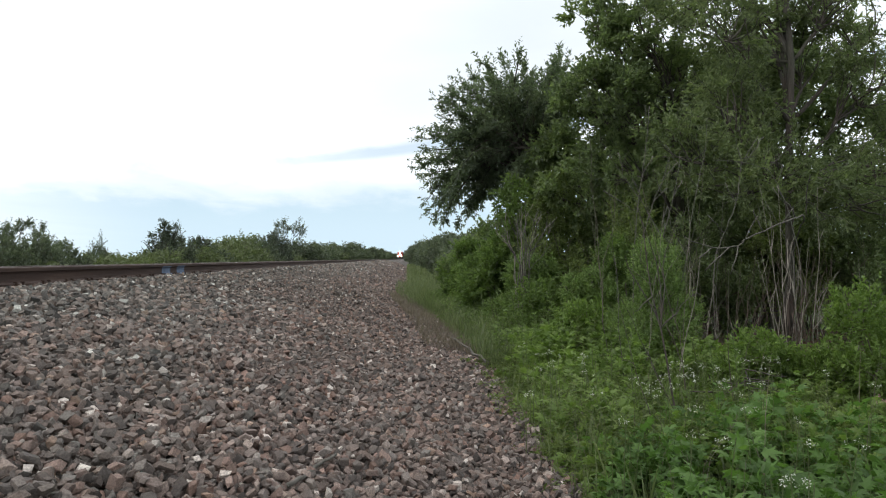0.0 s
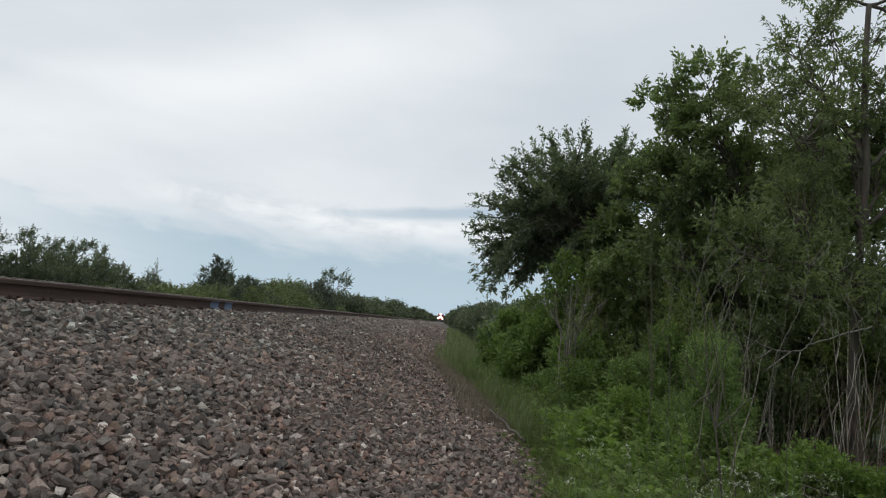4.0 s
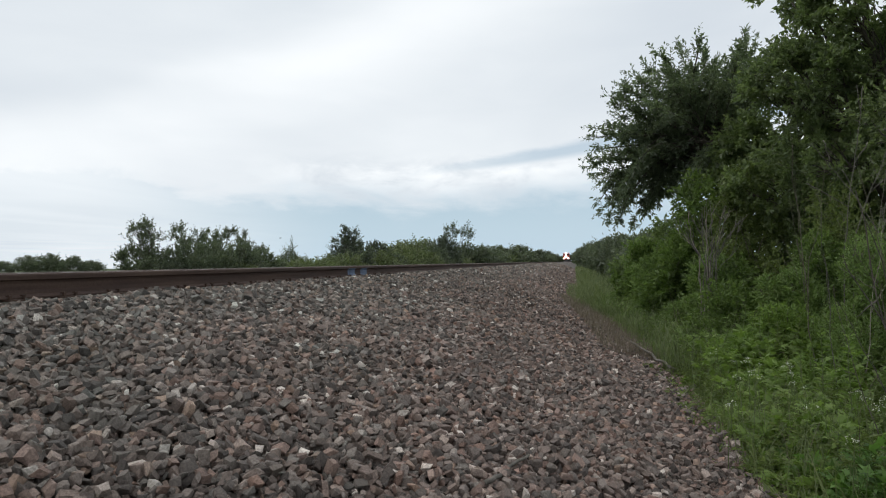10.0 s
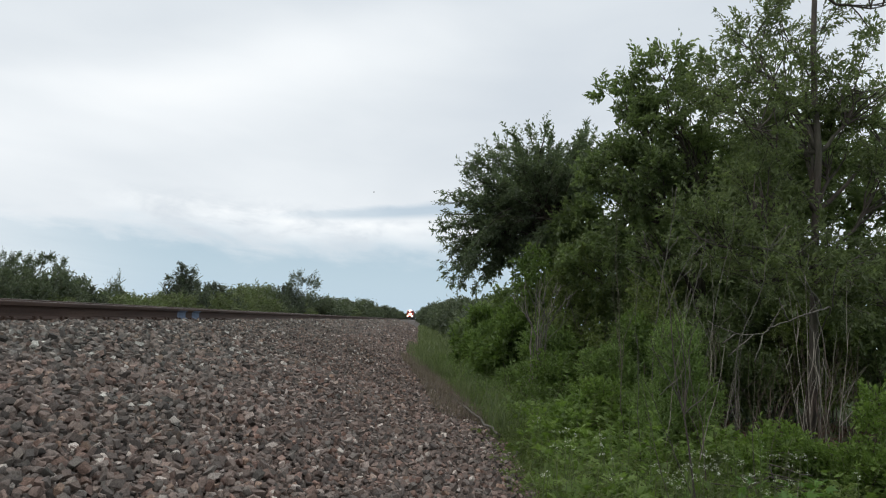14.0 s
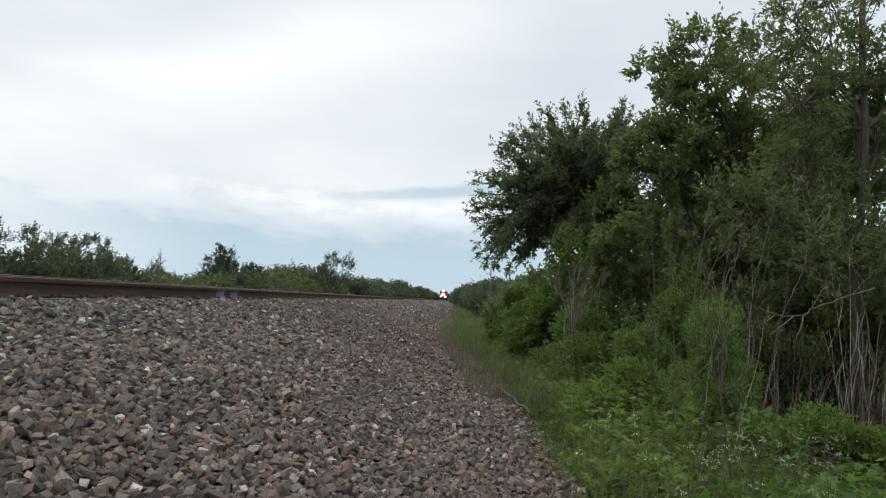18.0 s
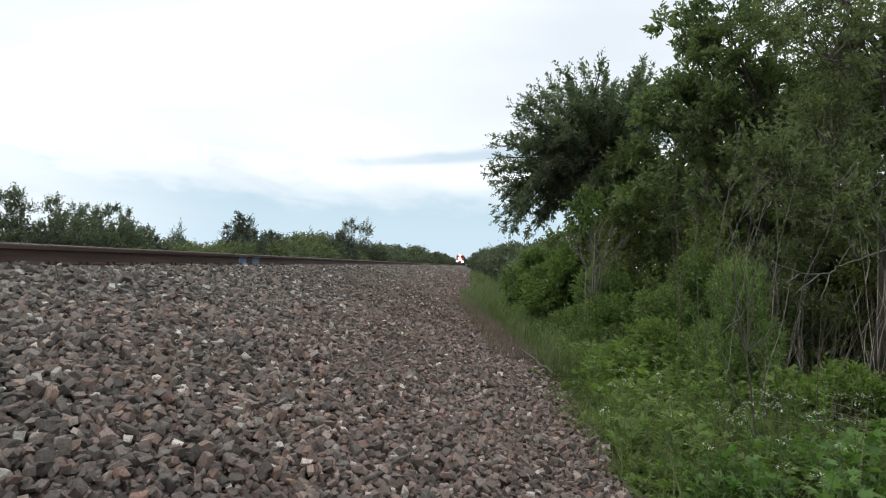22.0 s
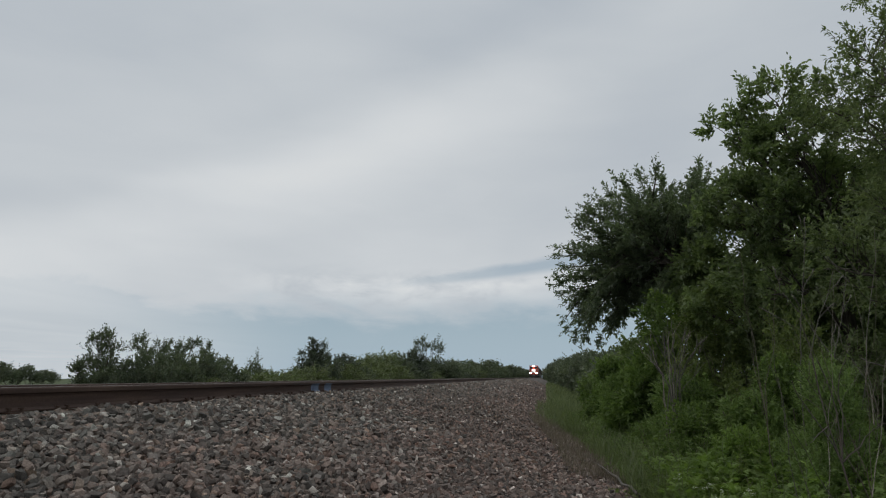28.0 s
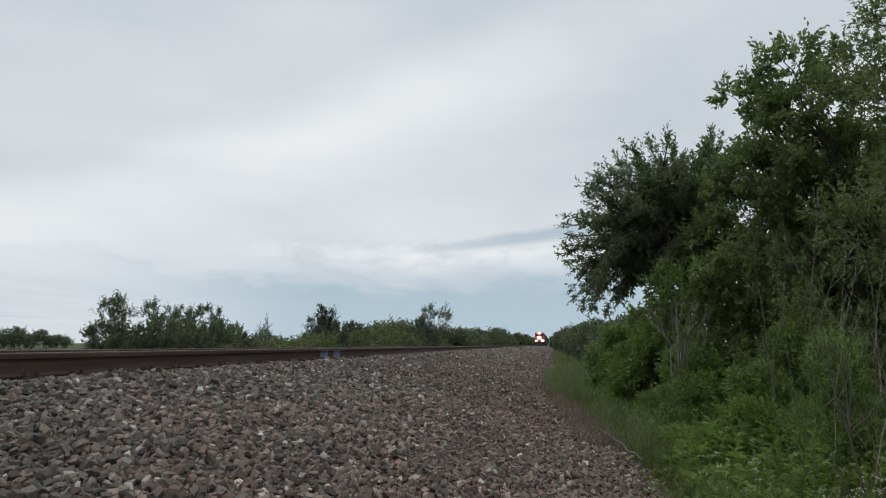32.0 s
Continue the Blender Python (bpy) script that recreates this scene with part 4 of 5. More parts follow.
# young trees that stand out of the bushes over the track: plumes of leaves on thin stems
YOUNG = [
    ("leafy young tree at the end of the bushes beyond the track", (-16.8, 23.3), (-16.8, 23.3, 0.1), 0.085, FIELD_HAZED, [(-17.22, 23.40, 1.51, 0.27, 0.27, 0.22, 60), (-16.61, 23.40, 1.56, 0.32, 0.32, 0.25, 60), (-17.00, 23.20, 1.03, 0.32, 0.32, 0.22, 60), (-16.37, 23.30, 1.11, 0.34, 0.34, 0.24, 60), (-17.39, 23.20, 0.61, 0.30, 0.30, 0.20, 60), (-16.86, 23.40, 0.55, 0.42, 0.42, 0.22, 60), (-17.51, 23.00, 0.35, 0.27, 0.27, 0.15, 60)]),
    ("young tree with upright leafy plumes beyond the track", (-16.37, 25.8), (-16.37, 25.8, 0.3), 0.080, FIELD_HAZED, [(-16.73, 25.50, 1.44, 0.26, 0.26, 0.29, 56), (-16.37, 25.50, 1.17, 0.31, 0.31, 0.28, 56), (-16.32, 26.40, 1.27, 0.21, 0.21, 0.29, 56), (-16.33, 26.00, 0.92, 0.34, 0.34, 0.26, 56)]),
    ("young tree with upright leafy plumes beyond the track", (-16.57, 28.6), (-16.57, 28.6, 0.4), 0.085, FIELD_HAZED, [(-16.57, 28.00, 1.41, 0.28, 0.28, 0.33, 56), (-16.56, 29.40, 1.51, 0.26, 0.26, 0.35, 56), (-16.57, 28.60, 1.03, 0.37, 0.37, 0.28, 56)]),
    ("thin young tree with leafy plumes beyond the track", (-16.05, 30.7), (-16.05, 30.7, 0.2), 0.085, FIELD_HAZED, [(-16.40, 30.50, 1.30, 0.21, 0.21, 0.36, 50), (-16.05, 30.50, 0.94, 0.27, 0.27, 0.29, 50), (-16.00, 31.50, 0.65, 0.30, 0.30, 0.24, 50)]),
    ("dark pointed cedar tree beyond the track", (-16.03, 45.3), (-16.03, 45.3, 1.0), 0.095, CEDAR, [(-16.28, 45.30, 2.38, 0.45, 0.45, 0.41, 80), (-16.03, 45.30, 2.09, 0.70, 0.70, 0.37, 80), (-16.64, 45.30, 1.70, 0.70, 0.70, 0.33, 80), (-15.61, 45.30, 1.58, 0.82, 0.82, 0.33, 80)]),
    ("distant young tree with two open leafy plumes on thin stems", (-16.46, 92.0), (-16.46, 92.0, 2.2), 0.17, FIELD_HAZED, [(-17.68, 92.00, 4.27, 0.56, 0.56, 0.64, 30), (-16.90, 92.00, 4.63, 0.64, 0.64, 0.64, 30), (-16.46, 92.00, 3.76, 0.72, 0.72, 0.64, 30), (-15.24, 92.00, 4.41, 0.64, 0.64, 0.72, 30), (-14.65, 92.00, 4.08, 0.56, 0.56, 0.64, 30), (-15.41, 92.00, 3.49, 0.80, 0.80, 0.56, 30), (-17.39, 92.00, 3.33, 0.72, 0.72, 0.48, 30)]),
]
for k, (label, (x, y), fork, leaf, mat, plumes) in enumerate(YOUNG):
    tree("young_tree", label, (x, y, G), fork, plumes, leaf, mat, trunk_r=0.04 if y < 60 else 0.09, seed=600 + k, per=11, group="young trees beyond the track", aspect=0.5, shell=0.3,
         shoot=0.30 if y < 60 else 0.9, lift=1.0, limb_r=0.025 if y < 60 else 0.06)


# ---------------------------------------------------------------- the train
ORANGE = plain("red_orange_locomotive_paint", (0.50, 0.06, 0.03), 0.4, 0.0, 6, 0.15, 0.001)
BLACK = plain("black_underframe", (0.02, 0.02, 0.02), 0.7, 0.1, 8, 0.3)
GREY_STEEL = plain("weathered_wagon_steel", (0.10, 0.085, 0.075), 0.7, 0.1, 3, 0.35)
CREAM = plain("white_nose_paint", (0.7, 0.7, 0.68), 0.45, 0.0, 6, 0.1)
STEEL = plain("wheel_steel", (0.16, 0.13, 0.11), 0.5, 0.7, 10, 0.3)


def lamp_material():
    m, n = material("headlight_glow")
    e = n.node("ShaderNodeEmission", Color=(1.0, 0.96, 0.9, 1), Strength=45.0)
    n.node("ShaderNodeOutputMaterial", Surface=e)
    return m


def glass_material():
    m, n = material("dark_cab_glass")
    finish(n, (0.02, 0.025, 0.03, 1), 0.08, 0.0)
    return m


LAMP, GLASS = lamp_material(), glass_material()


def truck(root, y, wheels=3):
    """A bogie under a vehicle at y along it."""
    f = part("truck", bevel_box((-1.2, y - 2.2, 0.35), (1.2, y + 2.2, 0.95), 0.06), BLACK, root)
    for k in range(wheels):
        for x in (-0.76, 0.76):
            w = part("wheel", disc((0, 0, 0), 0, 0.5, 0.13), STEEL, f)
            w.matrix_basis = pose(x, y + (k - (wheels - 1) / 2) * 1.65, 0.5)


def locomotive(at, label):
    r = thing("locomotive", label, "locomotive", at)
    part("underframe", bevel_box((-1.5, 0.3, 1.15), (1.5, 21.5, 1.6), 0.05), BLACK, r)
    part("plow", Geo().add([(-1.5, 0.25, 0.15), (1.5, 0.25, 0.15), (1.45, 0.35, 1.2), (-1.45, 0.35, 1.2), (0, -0.25, 0.15), (0, 0.1, 1.2)],
                           [(0, 4, 5, 3), (4, 1, 2, 5), (0, 3, 2, 1)]), BLACK, r, "black snow plow")
    part("anticlimber", bevel_box((-1.3, 0.05, 1.2), (1.3, 0.4, 1.65), 0.04), ORANGE, r)
    part("nose", bevel_box((-1.05, 0.7, 1.6), (1.05, 2.6, 3.1), 0.14, 3), ORANGE, r, "red-orange short nose")
    part("nose_stripe", bevel_box((-0.75, 0.66, 1.75), (0.75, 0.74, 3.05), 0.03), CREAM, r, "white panel on the nose")
    cab = part("cab", bevel_box((-1.55, 2.3, 1.6), (1.55, 4.9, 4.45), 0.16, 3), ORANGE, r, "red-orange driver's cab")
    for x in (-0.85, 0.85):
        part("windshield", bevel_box((x - 0.5, 2.27, 3.25), (x + 0.5, 2.33, 3.95), 0.03), GLASS, cab)
        part("number_board", bevel_box((x - 0.3, 2.25, 4.08), (x + 0.3, 2.32, 4.28), 0.02), CREAM, cab)
        # ditch light discs drawn oversize, so their shape carries the glare
        part("ditch_light", disc((x * 1.3, 0.0, 1.6), 1, 0.27, 0.12, 16), LAMP, r, "glowing ditch light")
        part("handrail", Geo().tube([(x * 1.7, 0.4, 1.6), (x * 1.7, 0.4, 2.6), (x * 1.7, 2.2, 2.6)], 0.03, 6), CREAM, r)
        part("step", bevel_box((x * 1.65 - 0.2, 0.35, 0.4), (x * 1.65 + 0.2, 0.85, 1.2), 0.02), BLACK, r)
    # oversize headlight discs carry glare; nose discs are added glow between the lamps
    for x in (-0.2, 0.2):
        part("headlight", disc((x, 2.2, 4.2), 1, 0.19, 0.14, 16), LAMP, cab, "glowing twin headlight")
        part("nose_light", disc((x, 0.64, 2.75), 1, 0.22, 0.10, 16), LAMP, r, "glowing disc added on the nose for lamp glare")
    part("long_hood", bevel_box((-0.95, 4.9, 1.6), (0.95, 20.6, 4.25), 0.1, 2), ORANGE, r, "red-orange engine hood")
    part("radiator", bevel_box((-1.5, 16.2, 3.5), (1.5, 20.4, 4.5), 0.08), BLACK, r)
    part("fuel_tank", bevel_box((-1.35, 7.6, 0.3), (1.35, 14.2, 1.15), 0.2, 3), BLACK, r)
    truck(r, 3.9), truck(r, 17.9)
    return r


def hopper(at):
    r = thing("hopper_wagon", "weathered dark hopper wagon coupled in the train", "wagon", at, "wagons of the train")
    b = Geo()
    prof = [(-1.55, 1.9), (-1.6, 4.3), (-1.3, 4.6), (1.3, 4.6), (1.6, 4.3), (1.55, 1.9), (0.8, 0.9), (-0.8, 0.9)]
    v = [(x, y, z) for y in (0.6, 15.4) for x, z in prof]
    k = len(prof)
    f = [(i, (i + 1) % k, k + (i + 1) % k, k + i) for i in range(k)]
    b.add(v, f)
    b.add([v[i] for i in range(k)], [list(range(k))[::-1]])
    b.add([v[k + i] for i in range(k)], [list(range(k))])
    part("body", b, GREY_STEEL, r)
    for y in np.linspace(1.2, 14.8, 9):
        for x in (-1.64, 1.64):
            part("rib", Geo().box((x - 0.06, y - 0.06, 1.9), (x + 0.06, y + 0.06, 4.25)), GREY_STEEL, r)
    part("sill", bevel_box((-0.3, 0.0, 0.9), (0.3, 16.0, 1.2), 0.03), BLACK, r)
    truck(r, 2.3, 2), truck(r, 13.7, 2)
    return r


TRACK_X = (RAIL_X + FAR_RAIL_X) / 2


def train_y(t):
    return 400.0 - 5.2 * t


TRAIN = [(locomotive((TRACK_X, 400, RAIL_TOP), "red-orange locomotive with glowing headlights at the head of the train"), 0.0),
         (locomotive((TRACK_X, 422, RAIL_TOP), "second red-orange locomotive coupled behind the first"), 22.0)]
first = hopper((TRACK_X, 444, RAIL_TOP))
TRAIN.append((first, 44.0))
for k in range(1, 14):
    TRAIN.append((copy_thing(first, Matrix.Translation((TRACK_X, 444 + 16.2 * k, RAIL_TOP))), 44.0 + 16.2 * k))


def motions():
    for ob, back in TRAIN:
        walk(ob, [(t, pose(TRACK_X, train_y(t) + back, RAIL_TOP)) for t in range(0, 33, 2)])
    # the wheels of the leading locomotive roll along the rail
    turned = 5.2 / 0.5 * 180 / pi
    for bogie in [c for c in TRAIN[0][0].children if c.name.startswith("truck")]:
        for w in bogie.children:
            x, y, z = w.matrix_basis.translation
            walk(w, [(k * 0.125, pose(x, y, z, turned * k * 0.125)) for k in range(257)])
    way = [(0, -33, 60, -1.3), (9, -33, 60, -1.3), (10, -27, 57.5, 2.6), (11, -20.47, 56.01, 6.82), (11.5, -18.93, 56.41, 7.89), (12, -17.13, 56.87, 8.67), (13, -11.9, 57.97, 10.03), (13.5, -8.87, 58.38, 10.77),
           (14, -4.81, 58.78, 11.19), (16, 12, 60, 13.5), (20, 45, 63, 17), (32, 150, 72, 28)]
    walk(BIRD, [(t, pose(x, y, z, 0, -8, 9)) for t, x, y, z in way])
    for wing, side in zip([c for c in BIRD.children if c.name.startswith("wing")], (-1, 1)):
        beats = [(9 + k * 0.1, (1 if k % 2 else -1) * 28) for k in range(231)]
        walk(wing, [(0, pose(0, 0, 0))] + [(t, pose(0, 0, 0, side * a)) for t, a in beats])


# ---------------------------------------------------------------- weeds, grass and flowers at the embankment's foot
def strewn(rng, n, y0, y1, in0, in1):
    """Places between y0 and y1, from in0 to in1 metres outside the ballast's toe."""
    y = y0 + (y1 - y0) * rng.random(n)
    return toe(y) + in0 + (in1 - in0) * rng.random(n), y


def lobed(g, at, along, length, rng):
    """Deeply cut leaves with five pointed lobes."""
    n = len(at)
    along = along / (np.linalg.norm(along, axis=1, keepdims=True) + 1e-9)
    side = np.cross(along, np.array([0, 0, 1.0]) + rng.normal(size=(n, 3)) * 0.45)
    side /= np.linalg.norm(side, axis=1, keepdims=True) + 1e-9
    up = np.cross(side, along)
    L = np.reshape(length, (-1, 1))
    shape = [(0, 0, 0), (0.22, 0.40, -0.06), (0.32, 0.16, 0.03), (0.66, 0.46, -0.10), (0.56, 0.13, 0.05), (1.0, 0, -0.14), (0.56, -0.13, 0.05), (0.66, -0.46, -0.10), (0.32, -0.16, 0.03), (0.22, -0.40, -0.06)]
    p = [at + along * L * a + side * L * s + up * L * u for a, s, u in shape]
    k = np.arange(n)[:, None] * 10
    tri = [(0, 1, 2), (0, 2, 8), (0, 8, 9), (2, 3, 4), (2, 4, 6), (2, 6, 8), (4, 5, 6), (6, 7, 8)]
    g.add(np.stack(p, 1).reshape(-1, 3), np.concatenate([k + np.array([t]) for t in tri]))


def weed_patch(name, label, mat, seed, plants, y0, y1, in0, in1, h0, h1, leaf, per, lobes):
    rng = np.random.default_rng(seed)
    x, y = strewn(rng, plants, y0, y1, in0, in1)
    h = (h0 + (h1 - h0) * rng.random(plants)) * (0.78 + 0.34 * wave(x, y, 2.6, seed) + 0.18 * wave(x, y, 6.1, seed + 3)) * np.clip(0.45 + 0.55 * (x - toe(y)) / 0.45, 0.35, 1)
    g = Geo()
    foot = np.stack([x, y, np.where(x < toe(y), ballast_z(x, y) - 0.02, GROUND_Z)], 1)
    lean = rng.normal(size=(plants, 2)) * 0.12
    s = 0.25 + 0.75 * rng.random((plants, per)) ** 0.8
    at = foot[:, None] + np.stack([lean[:, None, 0] * s, lean[:, None, 1] * s, h[:, None] * s], -1)
    out = rng.normal(size=(plants, per, 3))
    out[..., 2] = 0.25 + 0.5 * rng.random((plants, per))
    at = at + out * np.array([0.03, 0.03, 0.0])
    L = leaf * (0.55 + 0.8 * rng.random(plants * per))
    if lobes:
        lobed(g, at.reshape(-1, 3), out.reshape(-1, 3), L, rng)
    else:
        g.leaves(at.reshape(-1, 3), out.reshape(-1, 3), L, L * 0.38, rng)
    for a, b, c in zip(foot[::2], lean[::2], h[::2]):
        g.tube([a, a + np.array([b[0] * 0.5, b[1] * 0.5, c * 0.5]), a + np.array([b[0], b[1], c])], [0.004, 0.003, 0.0015], 3, False)
    ob = new(name, g.mesh(name))
    ob.data.materials.append(mat)
    return tagged(ob, label, "weeds", kind="stuff")


weed_patch("weeds", "lush green deeply lobed weeds thick beside the ballast", WEED, 61, 620, 1.0, 4.7, 0.1, 2.9, 0.20, 0.50, 0.084, 15, True)
weed_patch("weeds", "bright green lobed-leaf weeds beside the ballast", BRIGHT, 68, 800, 3.8, 7.2, 0.0, 2.9, 0.18, 0.44, 0.076, 15, True)
weed_patch("weeds", "scattered small weeds creeping into the edge of the ballast", MOSS, 66, 80, 1.2, 8.0, -0.3, 0.05, 0.2, 0.5, 0.05, 14, False)
weed_patch("weeds", "fine-leaved green weeds along the foot of the embankment", MOSS, 62, 1600, 3.9, 8.5, -0.06, 2.5, 0.18, 0.46, 0.048, 20, False)
weed_patch("weeds", "yellow-green leafy weeds in front of the shrubs", BRIGHT, 63, 620, 6.0, 8.8, 0.3, 2.0, 0.36, 0.72, 0.085, 18, True)
weed_patch("weeds", "low green weeds beside the ballast behind the standpoint", MOSS, 67, 420, -6.0, 1.6, 0.0, 2.6, 0.2, 0.5, 0.085, 12, False)
weed_patch("weeds", "low green weeds below the shrubs", BRUSH, 64, 1900, 8.0, 20.0, 0.0, 1.6, 0.22, 0.62, 0.07, 14, False)
weed_patch("weeds", "fine pale weeds mixed into the grass beside the ballast", PALE, 69, 650, 7.8, 19.0, -0.05, 1.3, 0.2, 0.6, 0.055, 13, False)
weed_patch("weeds", "shaded weeds under the thicket", BRUSH, 65, 420, 4.2, 6.4, 2.6, 4.4, 0.2, 0.5, 0.085, 14, True)


def grass(name, label, mat, seed, n, y0, y1, in0, in1, h0, h1, wide, on_ballast=False):
    rng = np.random.default_rng(seed)
    x, y = strewn(rng, n, y0, y1, in0, in1)
    z = np.where(x < toe(y), ballast_z(x, y), GROUND_Z) if on_ballast else np.where(x < toe(y), ballast_z(x, y) - 0.02, GROUND_Z)
    h = h0 + (h1 - h0) * rng.random(n)
    if not on_ballast:
        h = h * np.clip(0.75 + 0.45 * wave(x, y, 1.7, seed) + 0.30 * wave(x, y, 4.3, seed + 1), 0.3, 1.25)
    a = rng.random(n) * 6.28
    d = np.stack([np.cos(a), np.sin(a)], 1) * (0.15 + 0.5 * rng.random(n))[:, None] * h[:, None]
    w = np.stack([-np.sin(a), np.cos(a), np.zeros(n)], 1) * wide / 2
    p0 = np.stack([x, y, z], 1)
    p1 = p0 + np.stack([d[:, 0] * 0.3, d[:, 1] * 0.3, h * 0.6], 1)
    p2 = p0 + np.stack([d[:, 0], d[:, 1], h], 1)
    v = np.stack([p0 - w, p0 + w, p1 + w * 0.8, p1 - w * 0.8, p2], 1)
    k = np.arange(n)[:, None] * 5
    g = Geo().add(v.reshape(-1, 3), k + np.array([[0, 1, 2, 3]]))
    g.f.append(k + np.array([[3, 2, 4]]))
    ob = new(name, g.mesh(name))
    ob.data.materials.append(mat)
    return tagged(ob, label, "grass", kind="stuff")


grass("grass", "tall bright green grass along the ballast's edge", GRASS, 71, 17000, 7.5, 27.0, -0.16, 1.35, 0.22, 0.66, 0.008)
grass("grass", "green grass between the weeds beside the ballast", GRASS, 72, 2600, 1.6, 8.0, -0.12, 2.8, 0.2, 0.62, 0.005)
grass("grass", "distant green grass strip beside the railway", GRASS, 73, 14000, 26.0, 120.0, -0.1, 3.0, 0.3, 0.7, 0.03)
grass("dry_grass", "brown dry weeds standing in the ballast's lower edge", STRAW, 74, 7000, 8.2, 19.0, -0.8, 0.02, 0.06, 0.24, 0.006, True)
grass("grass", "sparse grass blades growing into the edge of the ballast", GRASS, 79, 1500, 15.5, 30.0, -0.5, 0.05, 0.12, 0.36, 0.006, True)
grass("dry_grass", "thin dry stalks among the green weeds", STRAW, 75, 420, 2.6, 9.0, 0.15, 3.2, 0.45, 0.9, 0.0035)


def thicket_floor():
    """Rough grass over the open ground right of the embankment."""
    rng = np.random.default_rng(78)
    n = 16000
    y = -14 + 44 * rng.random(n)
    x = toe(y) + 0.2 + 13.0 * rng.random(n) ** 1.4
    keep = ~((x > 2.8) & (y > 6) & (y < 10))
    x, y = x[keep], y[keep]
    n = len(x)
    h = 0.15 + 0.3 * rng.random(n)
    a = rng.random(n) * 6.28
    w = np.stack([np.cos(a), np.sin(a), np.zeros(n)], 1) * 0.012
    p0 = np.stack([x, y, np.full(n, GROUND_Z)], 1)
    p1 = p0 + np.stack([np.sin(a) * 0.4 * h, np.cos(a) * 0.4 * h, h], 1)
    g = Geo().add(np.stack([p0 - w, p0 + w, p1], 1).reshape(-1, 3), np.arange(n)[:, None] * 3 + np.array([[0, 1, 2]]))
    ob = new("grass", g.mesh("grass"))
    ob.data.materials.append(GRASS)
    return tagged(ob, "rough green grass on the ground beside the embankment", "grass", kind="stuff")


thicket_floor()


def leaf_litter():
    """Brown fallen leaves on the bare ground under the trees."""
    rng = np.random.default_rng(77)
    n = 5200
    at = np.stack([2.9 + 5.5 * rng.random(n), 6.3 + 5.0 * rng.random(n), GROUND_Z + 0.03 + 0.05 * rng.random(n)], 1)
    al = rng.normal(size=(n, 3))
    al[:, 2] *= 0.25
    L = 0.05 + 0.05 * rng.random(n)
    ob = new("leaf_litter", Geo().leaves(at, al, L, L * 0.6, rng, 0.15).mesh("leaf_litter"))
    ob.data.materials.append(LITTER)
    return tagged(ob, "brown fallen leaves on the shaded ground", "leaf litter", kind="stuff")


leaf_litter()


def field_grass():
    """Rough grass on the far side of the track, up to the bushes."""
    rng = np.random.default_rng(76)
    n = 16000
    y = 3 + 110 * rng.random(n) ** 1.5
    x = -9.0 - 9.0 * rng.random(n)
    h = 0.5 + 0.6 * rng.random(n)
    a = rng.random(n) * 6.28
    w = np.stack([np.cos(a), np.sin(a), np.zeros(n)], 1) * (0.012 + y[:, None] * 0.0004)
    p0 = np.stack([x, y, np.full(n, GROUND_Z)], 1)
    p1 = p0 + np.stack([np.sin(a) * 0.25 * h, np.cos(a) * 0.25 * h, h], 1)
    k = np.arange(n)[:, None] * 3
    g = Geo().add(np.stack([p0 - w, p0 + w, p1], 1).reshape(-1, 3), k + np.array([[0, 1, 2]]))
    ob = new("grass", g.mesh("grass"))
    ob.data.materials.append(GRASS)
    return tagged(ob, "rough green grass on the far side of the track", "grass", kind="stuff")


field_grass()


def flower(at, h, seed, petal=PETAL, label="small white wildflower umbel on a thin green stem", group="white wildflowers"):
    rng = np.random.default_rng(seed)
    r = thing("wildflower", label, "flower", at, group)
    top = np.array((rng.normal() * 0.04, rng.normal() * 0.04, h))
    part("stem", Geo().tube(bend((0, 0, 0), top, rng, 4, 0.05), [0.003, 0.003, 0.002, 0.002], 4), GRASS, r)
    for j in range(4):
        c = top + np.array((rng.normal() * 0.024, rng.normal() * 0.024, -0.03 * rng.random())) * (j > 0)
        g = Geo()
        n = 7
        at_ = c + rng.normal(size=(n, 3)) * np.array((0.0075, 0.0075, 0.0045))
        al = rng.normal(size=(n, 3))
        al[:, 2] += 0.2
        g.leaves(at_, al, np.full(n, 0.006), np.full(n, 0.005), rng, 0.1)
        part("flower_head", g, petal, r)
    return r


rng = np.random.default_rng(80)
BEDS = [(1.83, 4.74), (1.92, 4.6), (2.04, 4.59), (2.02, 4.37), (1.59, 4.21), (1.6, 3.93), (1.35, 5.88), (1.36, 5.21), (1.22, 4.81), (2.37, 4.72), (2.28, 4.23), (2.27, 4.03), (2.95, 4.87), (2.72, 4.35)]
SINGLE = [(1.38, 3.02), (1.51, 2.86), (1.8, 2.79), (1.99, 2.73), (1.45, 2.3), (1.51, 2.31), (1.45, 2.27), (1.62, 3.54), (1.95, 3.16), (1.9, 3.41), (1.13, 3.32), (0.77, 4.02)]
for k in range(52):
    bx, by = BEDS[k % len(BEDS)]
    flower((bx + rng.normal() * 0.16, by + rng.normal() * 0.26, GROUND_Z), 0.54 + 0.10 * rng.random(), 800 + k)
for k, (bx, by) in enumerate(SINGLE):
    flower((bx, by, GROUND_Z), 0.58, 900 + k)
flower((2.75, 3.75, GROUND_Z), 0.55, 990, PINK, "single pink wildflower among the green weeds", "")


